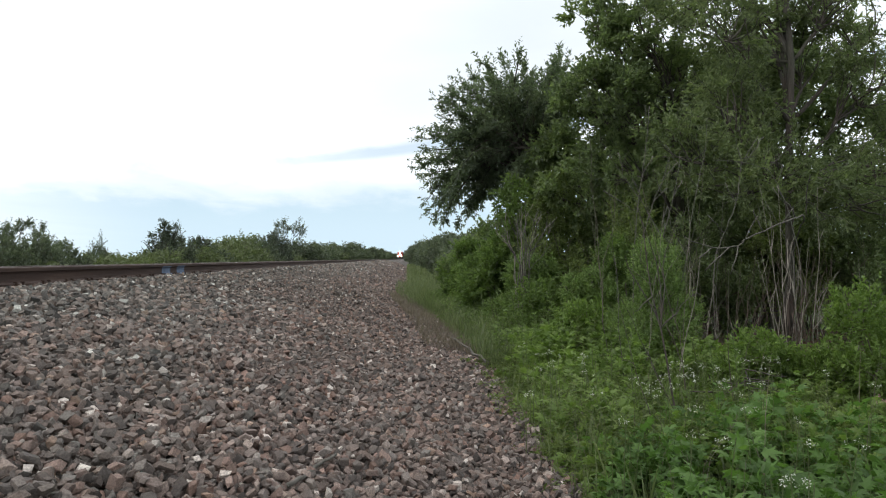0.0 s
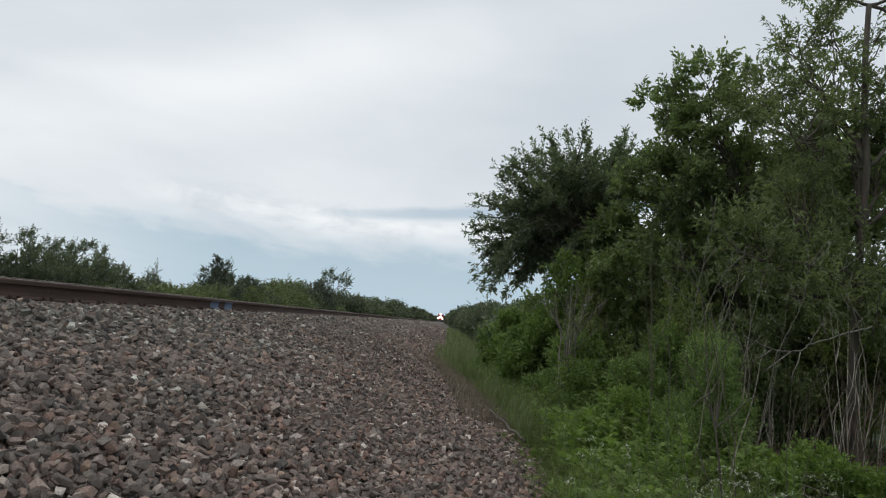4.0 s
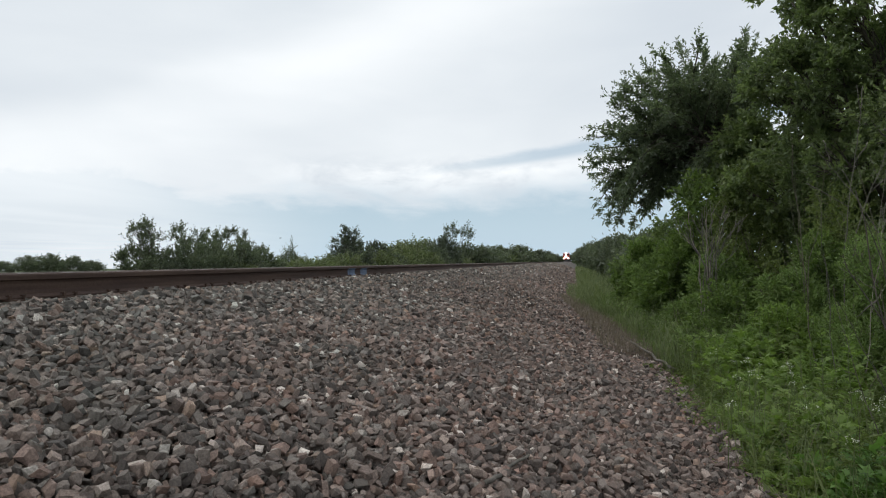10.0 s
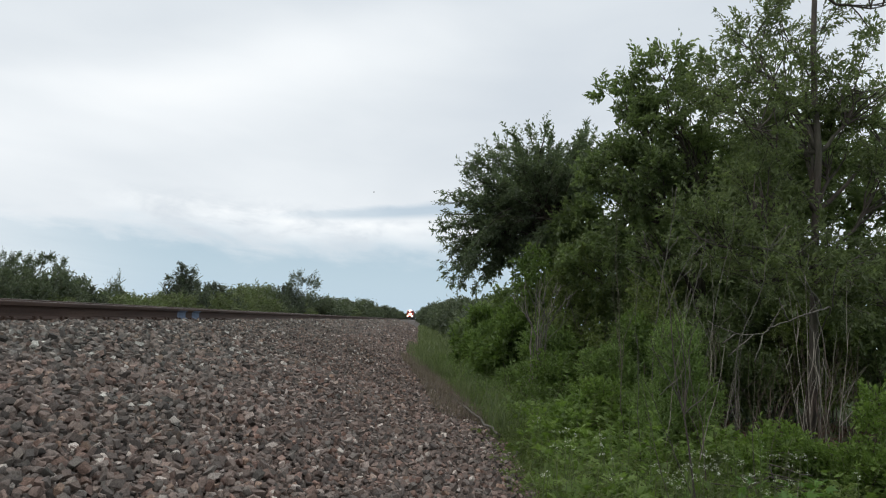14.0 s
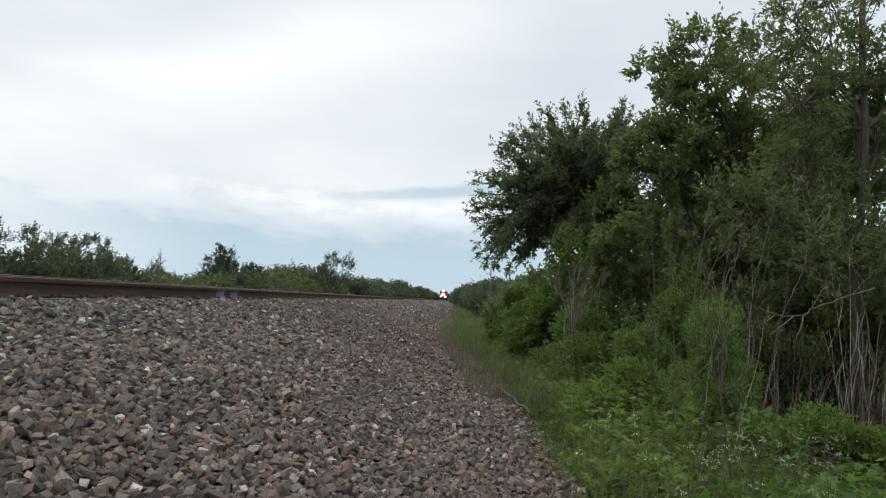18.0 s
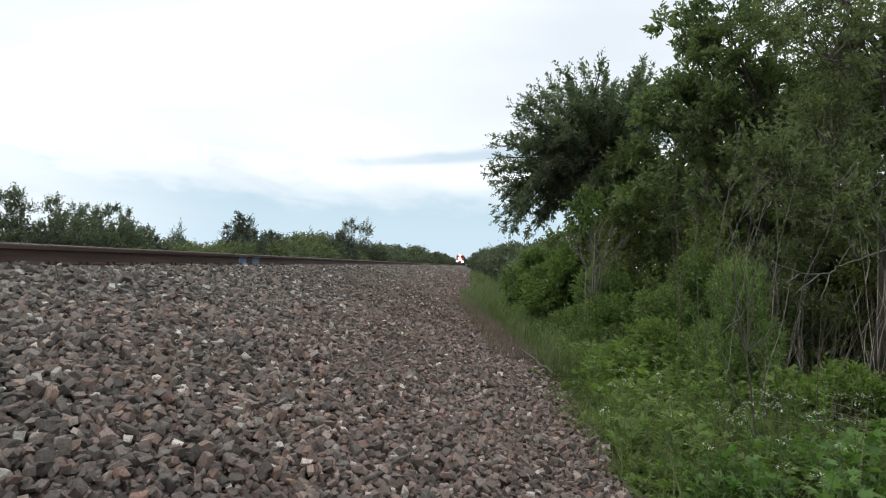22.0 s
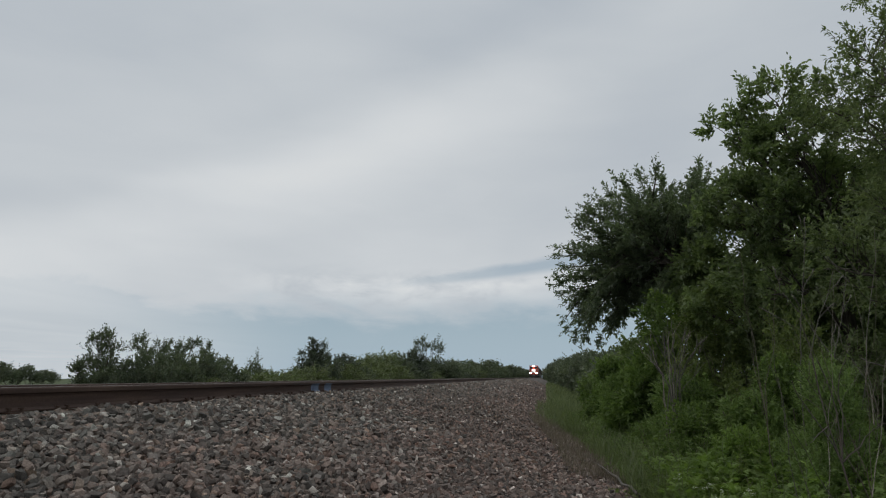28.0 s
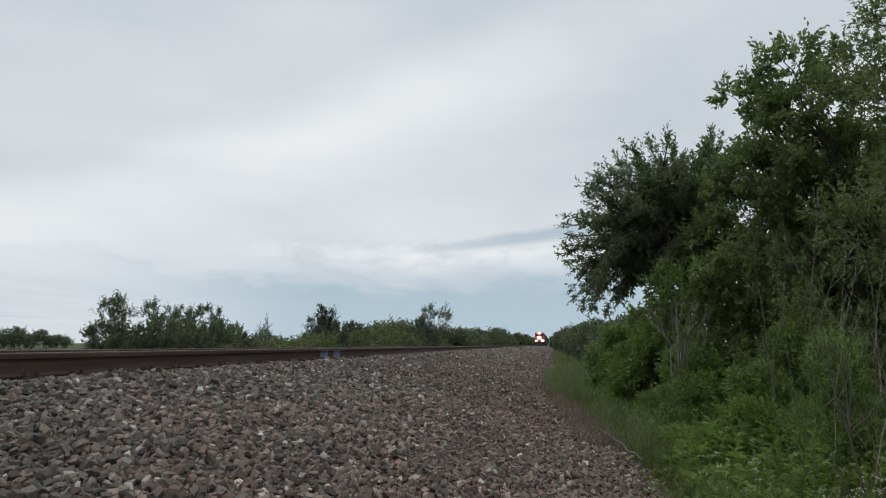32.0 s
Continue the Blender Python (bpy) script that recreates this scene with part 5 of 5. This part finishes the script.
def stalk(name, label, base, tips, r0, mat, seed, group="", category="dead plant"):
    """A dry plant: one leaning main stem, with side stems that leave it on the way."""
    rng = np.random.default_rng(seed)
    root = thing(name, label, category, base, group)
    b = np.array(base, float)
    main = None
    for j, tip in enumerate(tips):
        t = np.array(tip, float) - b
        if main is None:
            main = bend((0, 0, -0.03), t, rng, 9, 0.02, 0.005)
            part("stem", Geo().tube(main, np.linspace(r0, r0 * 0.3, 9), 5), mat, root)
        else:
            k = rng.integers(2, 6)
            part("stem", Geo().tube(bend(main[k], t, rng, 6, 0.07), np.linspace(r0 * 0.6, r0 * 0.2, 6), 4), mat, root)
    return root


DRY = "dry bare grey-brown weed stalk standing among green weeds"
stalk("dry_stalk", DRY, (2.0, 4.6, G), [(1.70, 4.6, 0.42), (1.73, 4.59, 0.30), (1.66, 4.55, -0.38), (2.12, 4.6, -0.25), (1.60, 4.6, 0.02), (1.92, 4.55, 0.18)], 0.0088, BARK, 81, "dry stalks")
stalk("dry_stalk", DRY, (2.1, 4.55, G), [(1.58, 4.6, -0.28), (1.72, 4.5, -0.6)], 0.0045, BARK, 88, "dry stalks")
stalk("dry_stalk", DRY, (2.32, 5.6, G), [(2.70, 5.7, 0.16)], 0.005, DEADWOOD, 87, "dry stalks")
stalk("dry_stalk", DRY, (2.35, 5.2, G), [(1.95, 5.2, 0.6), (1.85, 5.15, 0.2)], 0.005, TWIG, 82, "dry stalks")
stalk("dry_stalk", DRY, (1.75, 4.2, G), [(1.42, 4.2, -0.25), (1.35, 4.1, -0.6)], 0.004, TWIG, 83, "dry stalks")
stalk("dry_stalk", DRY, (2.55, 4.9, G), [(2.5, 4.9, -0.1), (2.7, 4.9, -0.45)], 0.004, TWIG, 84, "dry stalks")
stalk("dry_stalk", DRY, (2.6, 6.6, G), [(3.3, 6.9, 1.5), (2.6, 6.7, 0.9)], 0.006, GREYWOOD, 85, "dry stalks")
stalk("dry_stalk", DRY, (2.2, 6.8, G), [(2.05, 7.0, 1.45), (2.4, 6.9, 1.2), (2.0, 6.8, 0.8)], 0.005, TWIG, 86, "dry stalks")

sr = np.random.default_rng(130)
for k, (x, y) in enumerate(((2.05, 5.9), (2.3, 6.3), (2.55, 6.0), (2.9, 6.5), (3.15, 6.9), (2.75, 7.4), (3.45, 7.2), (3.0, 7.9), (2.45, 7.6))):
    h, lean = 1.5 + 1.1 * sr.random(), (0.12 + 0.38 * sr.random()) * (1 if k % 4 else -1)
    stalk("dry_stalk", "tall thin pale dry stalk leaning among the shrubs", (x, y, G), [(x + lean, y, G + h), (x + lean * 1.5, y - 0.1, G + h * 0.8), (x - 0.1, y, G + h * 0.7)], 0.0036, (GREYWOOD, DEADWOOD, TWIG)[k % 3], 131 + k, "dry stalks")


def brush_pile():
    """A low heap of thin broken twigs in the weeds."""
    rng = np.random.default_rng(110)
    r = thing("brush_pile", "low heap of dark thin broken twigs in the weeds", "brush", (2.85, 5.25, G))
    for j in range(26):
        a = np.array((rng.normal() * 0.16, rng.normal() * 0.10, 0.03 + 0.42 * rng.random()))
        d = np.array((rng.normal(), rng.normal() * 0.6, rng.normal() * 0.18)) * 0.22
        part("twig", Geo().tube(bend(a - d, a + d, rng, 4, 0.06), np.linspace(0.006, 0.003, 4), 4), GREYWOOD if j % 3 == 0 else BARK, r)
    return r


brush_pile()


def tall_weed(at, h, seed, mat):
    """An upright leafy weed that stands out over the others."""
    rng = np.random.default_rng(seed)
    r = thing("tall_weed", "upright narrow-leaved green weed above the others", "weed", at, "tall weeds")
    top = np.array((rng.normal() * 0.05, rng.normal() * 0.05, h))
    stem = bend((0, 0, -0.02), top, rng, 6, 0.05)
    part("stem", Geo().tube(stem, np.linspace(0.006, 0.002, 6), 5), GRASS, r)
    n = int(34 + 30 * h)
    s = 0.25 + 0.75 * rng.random(n)
    p = np.stack([np.interp(s * 5, np.arange(6), stem[:, k]) for k in range(3)], 1)
    al = rng.normal(size=(n, 3))
    al[:, 2] = 0.55
    L = (0.10 - 0.05 * s) * (0.7 + 0.6 * rng.random(n))
    part("foliage", Geo().leaves(p, al, L, L * 0.24, rng), mat, r)
    return r


tall_weed((1.69, 7.4, G), 1.0, 120, PALE)
wr = np.random.default_rng(121)
for k in range(26):
    y = 4.9 + 3.6 * wr.random()
    tall_weed((float(toe(y)) + 0.3 + 1.7 * wr.random(), y, G), 0.55 + 0.35 * wr.random(), 122 + k, (PALE, MOSS, BRIGHT)[k % 3])


def dead_shrub(at, width, h, count, seed, pale=0.25, dull=None):
    rng = np.random.default_rng(seed)
    r = thing("dead_shrub", "leafless grey dead shrub with many thin stems in the shade", "dead shrub", at, "dead shrubs")
    for j in range(count):
        foot = np.array(((rng.random() - 0.5) * width, (rng.random() - 0.5) * 0.5, -0.03))
        hh = h * (0.55 + 0.5 * rng.random())
        top = foot + np.array((rng.normal() * 0.2, rng.normal() * 0.2, hh))
        p = foot + (top - foot) * np.linspace(0, 1, 7)[:, None] + rng.normal(size=(7, 3)) * 0.008
        g = Geo().tube(p, np.linspace(0.0044, 0.0014, 7), 4)
        for k in range(2):
            i = rng.integers(2, 6)
            g.tube(bend(p[i], p[i] + np.array((rng.normal() * 0.13, rng.normal() * 0.12, 0.2 + 0.35 * rng.random())), rng, 4, 0.08), np.linspace(0.004, 0.0015, 4), 3, False)
        part("stem", g, DEADWOOD if rng.random() < pale else dull or RUSSET, r)
    return r


def fanned_shrub(at, fork, spread, h, count, seed):
    """A dead shrub whose grey stems fan out above the weeds."""
    rng = np.random.default_rng(seed)
    r = thing("dead_shrub", "leafless grey dead shrub with stems fanned out above the weeds", "dead shrub", at, "dead shrubs")
    for j in range(count):
        a = -1 + 2 * (j + 0.7 * rng.random()) / count
        top = np.array((a * spread, rng.normal() * 0.12, fork + h * (1 - 0.45 * a * a) * (0.8 + 0.35 * rng.random())))
        low = np.array((0.10 * a + rng.normal() * 0.03, rng.normal() * 0.04, fork * (0.75 + 0.3 * rng.random())))
        p = np.concatenate([bend((0.12 * a, 0, -0.03), low, rng, 5, 0.03)[:-1], bend(low, top, rng, 6, 0.08, 0.022)])
        g = Geo().tube(p, np.linspace(0.0075, 0.0024, len(p)), 5)
        for k in range(3):
            i = rng.integers(5, 9)
            g.tube(bend(p[i], p[i] + np.array((0.1 * a + rng.normal() * 0.07, rng.normal() * 0.07, 0.12 + 0.14 * rng.random())), rng, 4, 0.06), np.linspace(0.0045, 0.002, 4), 4, False)
        part("stem", g, DEADWOOD if j % 4 == 0 else GREYWOOD, r)
    return r


dead_shrub((3.6, 7.1, G), 0.9, 1.5, 3, 91, 0.25, RUSSET)
dead_shrub((4.03, 6.6, G), 0.3, 2.15, 8, 92, 0.9)
dead_shrub((3.5, 6.7, G), 0.3, 1.3, 7, 103, 0.6)
dead_shrub((3.9, 7.3, G), 1.5, 1.0, 12, 104, 0.0, RUSSET)
dead_shrub((4.9, 7.0, G), 1.3, 1.1, 12, 105, 0.0, RUSSET)
dead_shrub((4.8, 7.4, G), 1.0, 1.8, 5, 93)
dead_shrub((3.9, 7.9, G), 1.3, 1.5, 6, 94)
dead_shrub((2.0, 9.9, G), 0.8, 0.75, 12, 95)
fanned_shrub((1.88, 10.25, G), 0.14 - G, 0.51, 0.66, 20, 96)
dead_shrub((5.4, 7.9, G), 1.0, 1.7, 6, 97)
dead_shrub((4.6, 8.9, G), 1.6, 1.7, 8, 101)
dead_shrub((5.9, 9.0, G), 1.4, 1.8, 7, 102)


def bare_limb(name, label, pts, radii, extra, seed):
    """A fallen or leaning bleached limb with a few side branches."""
    rng = np.random.default_rng(seed)
    p = np.array(pts, float)
    root = thing(name, label, "branch", tuple(p[0]))
    s = np.linspace(0, len(p) - 1, 4 * len(p))
    fine = np.stack([np.interp(s, np.arange(len(p)), p[:, k]) for k in range(3)], 1)
    fine[1:-1] = (fine[:-2] + fine[1:-1] * 2 + fine[2:]) / 4
    fine += rng.normal(size=fine.shape) * 0.75 * radii[0]
    part("limb", Geo().tube(fine - p[0], np.linspace(*radii, len(fine)), 7), GREYWOOD, root, smooth=True)
    for a, b in extra:
        part("side_branch", Geo().tube(bend(np.array(a) - p[0], np.array(b) - p[0], rng, 6, 0.08), np.linspace(radii[0] * 0.6, 0.005, 6), 6), GREYWOOD, root, smooth=True)
    return root


bare_limb("dead_branch", "bleached grey dead branch arching out of the thicket", [(5.52, 9.4, G + 0.05), (5.45, 9.2, -0.5), (5.2, 8.4, 0.35), (4.75, 7.5, 0.48), (4.16, 6.95, 0.37), (3.72, 6.9, 0.2), (3.61, 6.9, 0.10), (3.32, 6.9, 0.09), (3.03, 6.9, 0.20)],
          (0.011, 0.005), [((3.52, 6.9, 0.10), (3.22, 6.85, -0.14)), ((3.68, 6.9, 0.16), (3.78, 6.8, 0.42)), ((4.4, 7.15, 0.42), (4.1, 7.0, 0.75)), ((3.32, 6.9, 0.09), (3.15, 6.8, -0.02)), ((3.9, 6.92, 0.27), (3.75, 6.85, 0.5)), ((4.75, 7.5, 0.48), (4.6, 7.2, 0.9)), ((3.61, 6.9, 0.1), (3.5, 6.85, -0.2))], 98)
bare_limb("fallen_cane", "thin pale fallen cane lying along the ballast's foot", [(0.94, 7.51, -1.17), (0.76, 9.33, -1.17), (0.53, 11.48, -1.17)], (0.017, 0.009), [], 99)
bare_limb("stick", "short brown stick lying on the crushed stone", [(-0.40, 2.60, -0.875), (-0.35, 2.81, -0.875), (-0.27, 3.06, -0.89)], (0.011, 0.006), [], 100)

# thin bare stems that lean up through the thicket's edge
LEANING = [
    [(2.89, 7.3, G), (2.89, 7.3, -0.07), (2.96, 7.3, 0.27), (3.07, 7.3, 0.65), (3.15, 7.3, 1.0), (3.16, 7.3, 1.19)],
    [(2.75, 7.5, G), (2.75, 7.5, 0.1), (2.91, 7.5, 0.62), (3.04, 7.5, 0.89), (3.12, 7.5, 1.15)],
    [(2.7, 7.6, G), (2.7, 7.6, -0.0), (2.77, 7.6, 0.52), (2.82, 7.6, 0.91), (2.91, 7.6, 1.48), (2.87, 7.6, 1.78)],
    [(3.23, 7.9, G), (3.23, 7.9, 0.13), (2.92, 7.9, 0.69), (2.69, 7.9, 1.01), (2.53, 7.9, 1.26)],
    [(3.48, 7.2, G), (3.48, 7.2, -0.02), (3.61, 7.2, 0.26), (3.76, 7.2, 0.61), (3.83, 7.2, 1.05), (3.76, 7.2, 1.32)],
    [(4.73, 7.6, G), (4.73, 7.6, -0.01), (4.57, 7.6, 0.59), (4.46, 7.6, 0.87), (4.35, 7.6, 1.03), (4.07, 7.6, 1.11), (3.66, 7.6, 1.14)],
    [(4.29, 7.0, G), (4.29, 7.0, 0.02), (4.14, 7.0, 0.3), (3.98, 7.0, 0.59)],
]
lr = np.random.default_rng(150)
for k, line in enumerate(LEANING):
    up = [(a, (a[0] + 0.22 * lr.normal(), a[1] - 0.05, a[2] + 0.16 + 0.15 * lr.random())) for a in line[2:-1]]
    tagged(bare_limb("dead_sapling", "thin leaning bare grey sapling at the thicket's edge", line, (0.0054, 0.0026), up, 151 + k), category="dead sapling", group="dead saplings")


# a thin wire hanging from the near rail
def rail_wire():
    r = thing("bond_wire", "thin bent pale wire hanging on the rail's side", "wire", (-3.93, 2.63, -0.06))
    p = np.array([(-0.03, -0.01, 0.022), (0.0, 0.0, 0.0), (0.012, 0.03, -0.05), (0.03, 0.09, -0.105), (0.045, 0.15, -0.15), (0.06, 0.19, -0.155)])
    part("strand", Geo().tube(p, 0.0024, 6), WIRE, r, smooth=True)
    return r


rail_wire()

# scraps lying between the stones
PLASTIC_BLUE = plain("blue_plastic", (0.07, 0.14, 0.27), 0.4, 0.0, 40, 0.2)
GREEN_GLASS = plain("pale_green_scrap", (0.15, 0.27, 0.23), 0.3, 0.0, 40, 0.2)
for nm, lab, mat, (x, y) in (("plastic_scrap", "crumpled blue plastic scrap lying among the stones", PLASTIC_BLUE, (-0.77, 2.27)), ("glass_scrap", "pale green glass scrap lying among the stones", GREEN_GLASS, (-0.87, 2.36))):
    rng = np.random.default_rng(5)
    bm = bmesh.new()
    bmesh.ops.create_icosphere(bm, subdivisions=2, radius=0.016)
    for v in bm.verts:
        v.co = Vector((v.co.x * 1.3, v.co.y * 0.8, v.co.z * 0.5)) * (0.8 + 0.4 * rng.random())
    me = bpy.data.meshes.new(nm)
    bm.to_mesh(me), bm.free()
    me.materials.append(mat)
    o = new(nm, me)
    o.location = (x, y, float(ballast_z(x, y)) + 0.03)
    tagged(o, lab, "litter")


# ---------------------------------------------------------------- a bird crossing the sky
def bird():
    r = thing("bird", "small dark bird in flight high over the track", "bird", (-33, 60, -1.3))
    feather = plain("dark_feathers", (0.03, 0.028, 0.026), 0.7, 0.0, 60, 0.3)
    part("body", Geo().tube([(-0.10, 0, 0), (-0.06, 0, 0.0), (0, 0, 0.0), (0.055, 0, 0.006), (0.085, 0, 0.012), (0.105, 0, 0.009)], [0.006, 0.018, 0.027, 0.021, 0.017, 0.003], 8), feather, r, smooth=True)
    for s in (-1, 1):
        part("wing", Geo().add([(0.036, s * 0.018, 0.012), (-0.036, s * 0.018, 0.012), (-0.05, s * 0.12, 0.06), (0.03, s * 0.12, 0.066), (-0.03, s * 0.21, 0.05)], [(0, 1, 2), (0, 2, 3), (3, 2, 4)]), feather, r)
    part("tail", Geo().add([(-0.08, -0.01, 0), (-0.08, 0.01, 0), (-0.16, 0.03, 0.003), (-0.16, -0.03, 0.003)], [(0, 1, 2, 3)]), feather, r)
    return r


BIRD = bird()


# ---------------------------------------------------------------- the stones of the ballast
def stone_shapes(n, cuts, seed):
    """Angular broken stones, about 1 across: blocks with skewed faces and some corners knocked off. Lists of vertices and triangles."""
    rng = np.random.default_rng(seed)
    corners = np.array(list(itertools.product((-0.5, 0.5), repeat=3)))
    out = []
    for _ in range(n):
        bm = bmesh.new()
        skew = np.eye(3) + rng.normal(size=(3, 3)) * 0.17
        size = np.array((1.14, 0.92, 0.68)) * (0.82 + 0.36 * rng.random(3))
        off = set(rng.permutation(8)[:cuts])
        for k, c in enumerate(corners):
            c = c * (0.64 + 0.40 * rng.random(3))
            if k in off:
                for ax in rng.permutation(3)[:2]:
                    q = c.copy()
                    q[ax] *= 0.15 + 0.5 * rng.random()
                    bm.verts.new((skew @ q) * size)
            else:
                bm.verts.new((skew @ c) * size)
        bmesh.ops.convex_hull(bm, input=list(bm.verts))
        bmesh.ops.delete(bm, geom=[v for v in bm.verts if not v.link_faces], context="VERTS")
        bmesh.ops.triangulate(bm, faces=list(bm.faces))
        bm.verts.index_update()
        out.append((np.array([v.co[:] for v in bm.verts]), np.array([[v.index for v in f.verts] for f in bm.faces])))
        bm.free()
    return out


def turns(rng, n):
    q = rng.normal(size=(n, 4)) * np.array((1.0, 0.36, 0.36, 1.0))
    q /= np.linalg.norm(q, axis=1, keepdims=True)
    w, x, y, z = q.T
    return np.stack([np.stack([1 - 2 * (y * y + z * z), 2 * (x * y - z * w), 2 * (x * z + y * w)], -1),
                     np.stack([2 * (x * y + z * w), 1 - 2 * (x * x + z * z), 2 * (y * z - x * w)], -1),
                     np.stack([2 * (x * z - y * w), 2 * (y * z + x * w), 1 - 2 * (x * x + y * y)], -1)], 1)


def spots(rng, y0, y1, density, x0=-3.915):
    """Evenly jittered places on the ballast."""
    c = 1 / math.sqrt(density)
    X, Y = np.meshgrid(np.arange(x0, 1.25, c), np.arange(y0, y1, c))
    x = X.ravel() + (rng.random(X.size) - 0.5) * c * 1.1
    y = Y.ravel() + (rng.random(X.size) - 0.5) * c * 1.1
    keep = (x < toe(y) + 0.08 * rng.normal(size=len(x))) & (x > x0)
    return x[keep], y[keep]


def stones(name, label, shapes, y0, y1, density, size, seed, lift=0.35, skip=None):
    rng = np.random.default_rng(seed)
    x, y = spots(rng, y0, y1, density)
    if skip:
        keep = ~((x > skip[0]) & (x < skip[1]) & (y > skip[2]) & (y < skip[3]))
        x, y = x[keep], y[keep]
    n = len(x)
    s = size * np.clip(rng.lognormal(-0.03, 0.36, n), 0.42, 1.5)
    near_rail = x < -3.80
    z = ballast_z(x, y) + s * (lift * rng.random(n) - 0.08) - np.where(near_rail, 0.55 * s, 0) - (0.02 + 0.45 * lift * s) * np.clip((-3.1 - x) / 0.5, 0, 1)
    R = turns(rng, n)
    kind = rng.integers(0, len(shapes), n)
    g = Geo()
    for k, (v, f) in enumerate(shapes):
        m = np.nonzero(kind == k)[0]
        if len(m):
            P = np.einsum("nij,vj->nvi", R[m], v) * s[m, None, None] + np.stack([x[m], y[m], z[m]], 1)[:, None]
            F = f[None] + (np.arange(len(m)) * len(v))[:, None, None]
            g.add(P.reshape(-1, 3), F.reshape(-1, 3))
    ob = new(name, g.mesh(name))
    ob.data.materials.append(STONE)
    return tagged(ob, label, "ballast stone", kind="stuff")


NEAR_SHAPES = stone_shapes(40, 3, 31)
FAR_SHAPES = stone_shapes(16, 0, 32)
grit = np.random.default_rng(41)
SIX = np.array([(1, 0, 0), (-1, 0, 0), (0, 1, 0), (0, -1, 0), (0, 0, 1), (0, 0, -1)], float)
EIGHT = np.array([(0, 2, 4), (2, 1, 4), (1, 3, 4), (3, 0, 4), (2, 0, 5), (1, 2, 5), (3, 1, 5), (0, 3, 5)])
GRIT_SHAPES = [(SIX * np.array((0.68, 0.56, 0.46)) * (0.75 + 0.5 * grit.random((6, 1))) + grit.normal(size=(6, 3)) * 0.13, EIGHT) for _ in range(12)]
PATCH = (-0.8, -0.15, 2.0, 2.25)
stones("ballast_stones", "angular grey and brown crushed stones of the ballast", NEAR_SHAPES, 0.4, 4.2, 1850, 0.0280, 33, 1.25, PATCH)
stones("ballast_stones", "angular crushed stones of the ballast in the middle distance", FAR_SHAPES, 4.2, 9.0, 1700, 0.0300, 39, 1.3)
stones("ballast_stones", "crushed stones of the ballast further along", GRIT_SHAPES, 9.0, 19.0, 1050, 0.0360, 34, 1.3)
stones("ballast_stones", "distant crushed stones of the ballast", GRIT_SHAPES, 19.0, 46.0, 330, 0.060, 35, 0.9)
stones("ballast_stones", "far crushed stones of the ballast", FAR_SHAPES, 46.0, 95.0, 75, 0.11, 38, 0.35)
stones("ballast_stones", "crushed stones of the ballast beside the standpoint", GRIT_SHAPES, -4.0, 0.4, 620, 0.045, 36, 0.9)


def single_stones():
    """The stones of one nearby patch, each an object of its own."""
    rng = np.random.default_rng(37)
    bed = bpy.data.objects["ballast"]
    meshes = []
    for v, f in NEAR_SHAPES:
        me = Geo().add(v, f).mesh("stone")
        me.materials.append(STONE_SINGLE)
        meshes.append(me)
    x, y = spots(rng, PATCH[2], PATCH[3], 1800)
    n = 0
    for a, b in zip(x, y):
        if not (PATCH[0] <= a <= PATCH[1]) or n >= 300:
            continue
        n += 1
        s = 0.0280 * min(1.9, max(0.5, rng.lognormal(0, 0.3)))
        o = new("stone", meshes[rng.integers(0, len(meshes))])
        o.parent = bed
        o.matrix_basis = pose(a, b, float(ballast_z(a, b)) + s * (0.75 * rng.random() - 0.08), rng.normal() * 18, rng.normal() * 18, rng.random() * 360) @ Matrix.Scale(s, 4)



def pale_stones():
    """White quartz lumps that stand out in the ballast."""
    quartz = plain("white_quartz", (0.62, 0.60, 0.56), 0.7, 0.0, 60, 0.18)
    for k, (x, y, r) in enumerate([(-0.47, 7.21, 0.06), (-0.53, 7.39, 0.048), (-0.43, 7.19, 0.04), (-1.63, 4.45, 0.044)]):
        v, f = NEAR_SHAPES[3 * k + 1]
        o = new("pale_stone", Geo().add(v * r, f).mesh("pale_stone"))
        o.data.materials.append(quartz)
        o.matrix_basis = pose(x, y, float(ballast_z(x, y)) + r * 0.5, 8, -6, 40 * k)
        tagged(o, "white quartz lump lying on the grey ballast", "stone", "white stones in the ballast")


single_stones()
pale_stones()
motions()
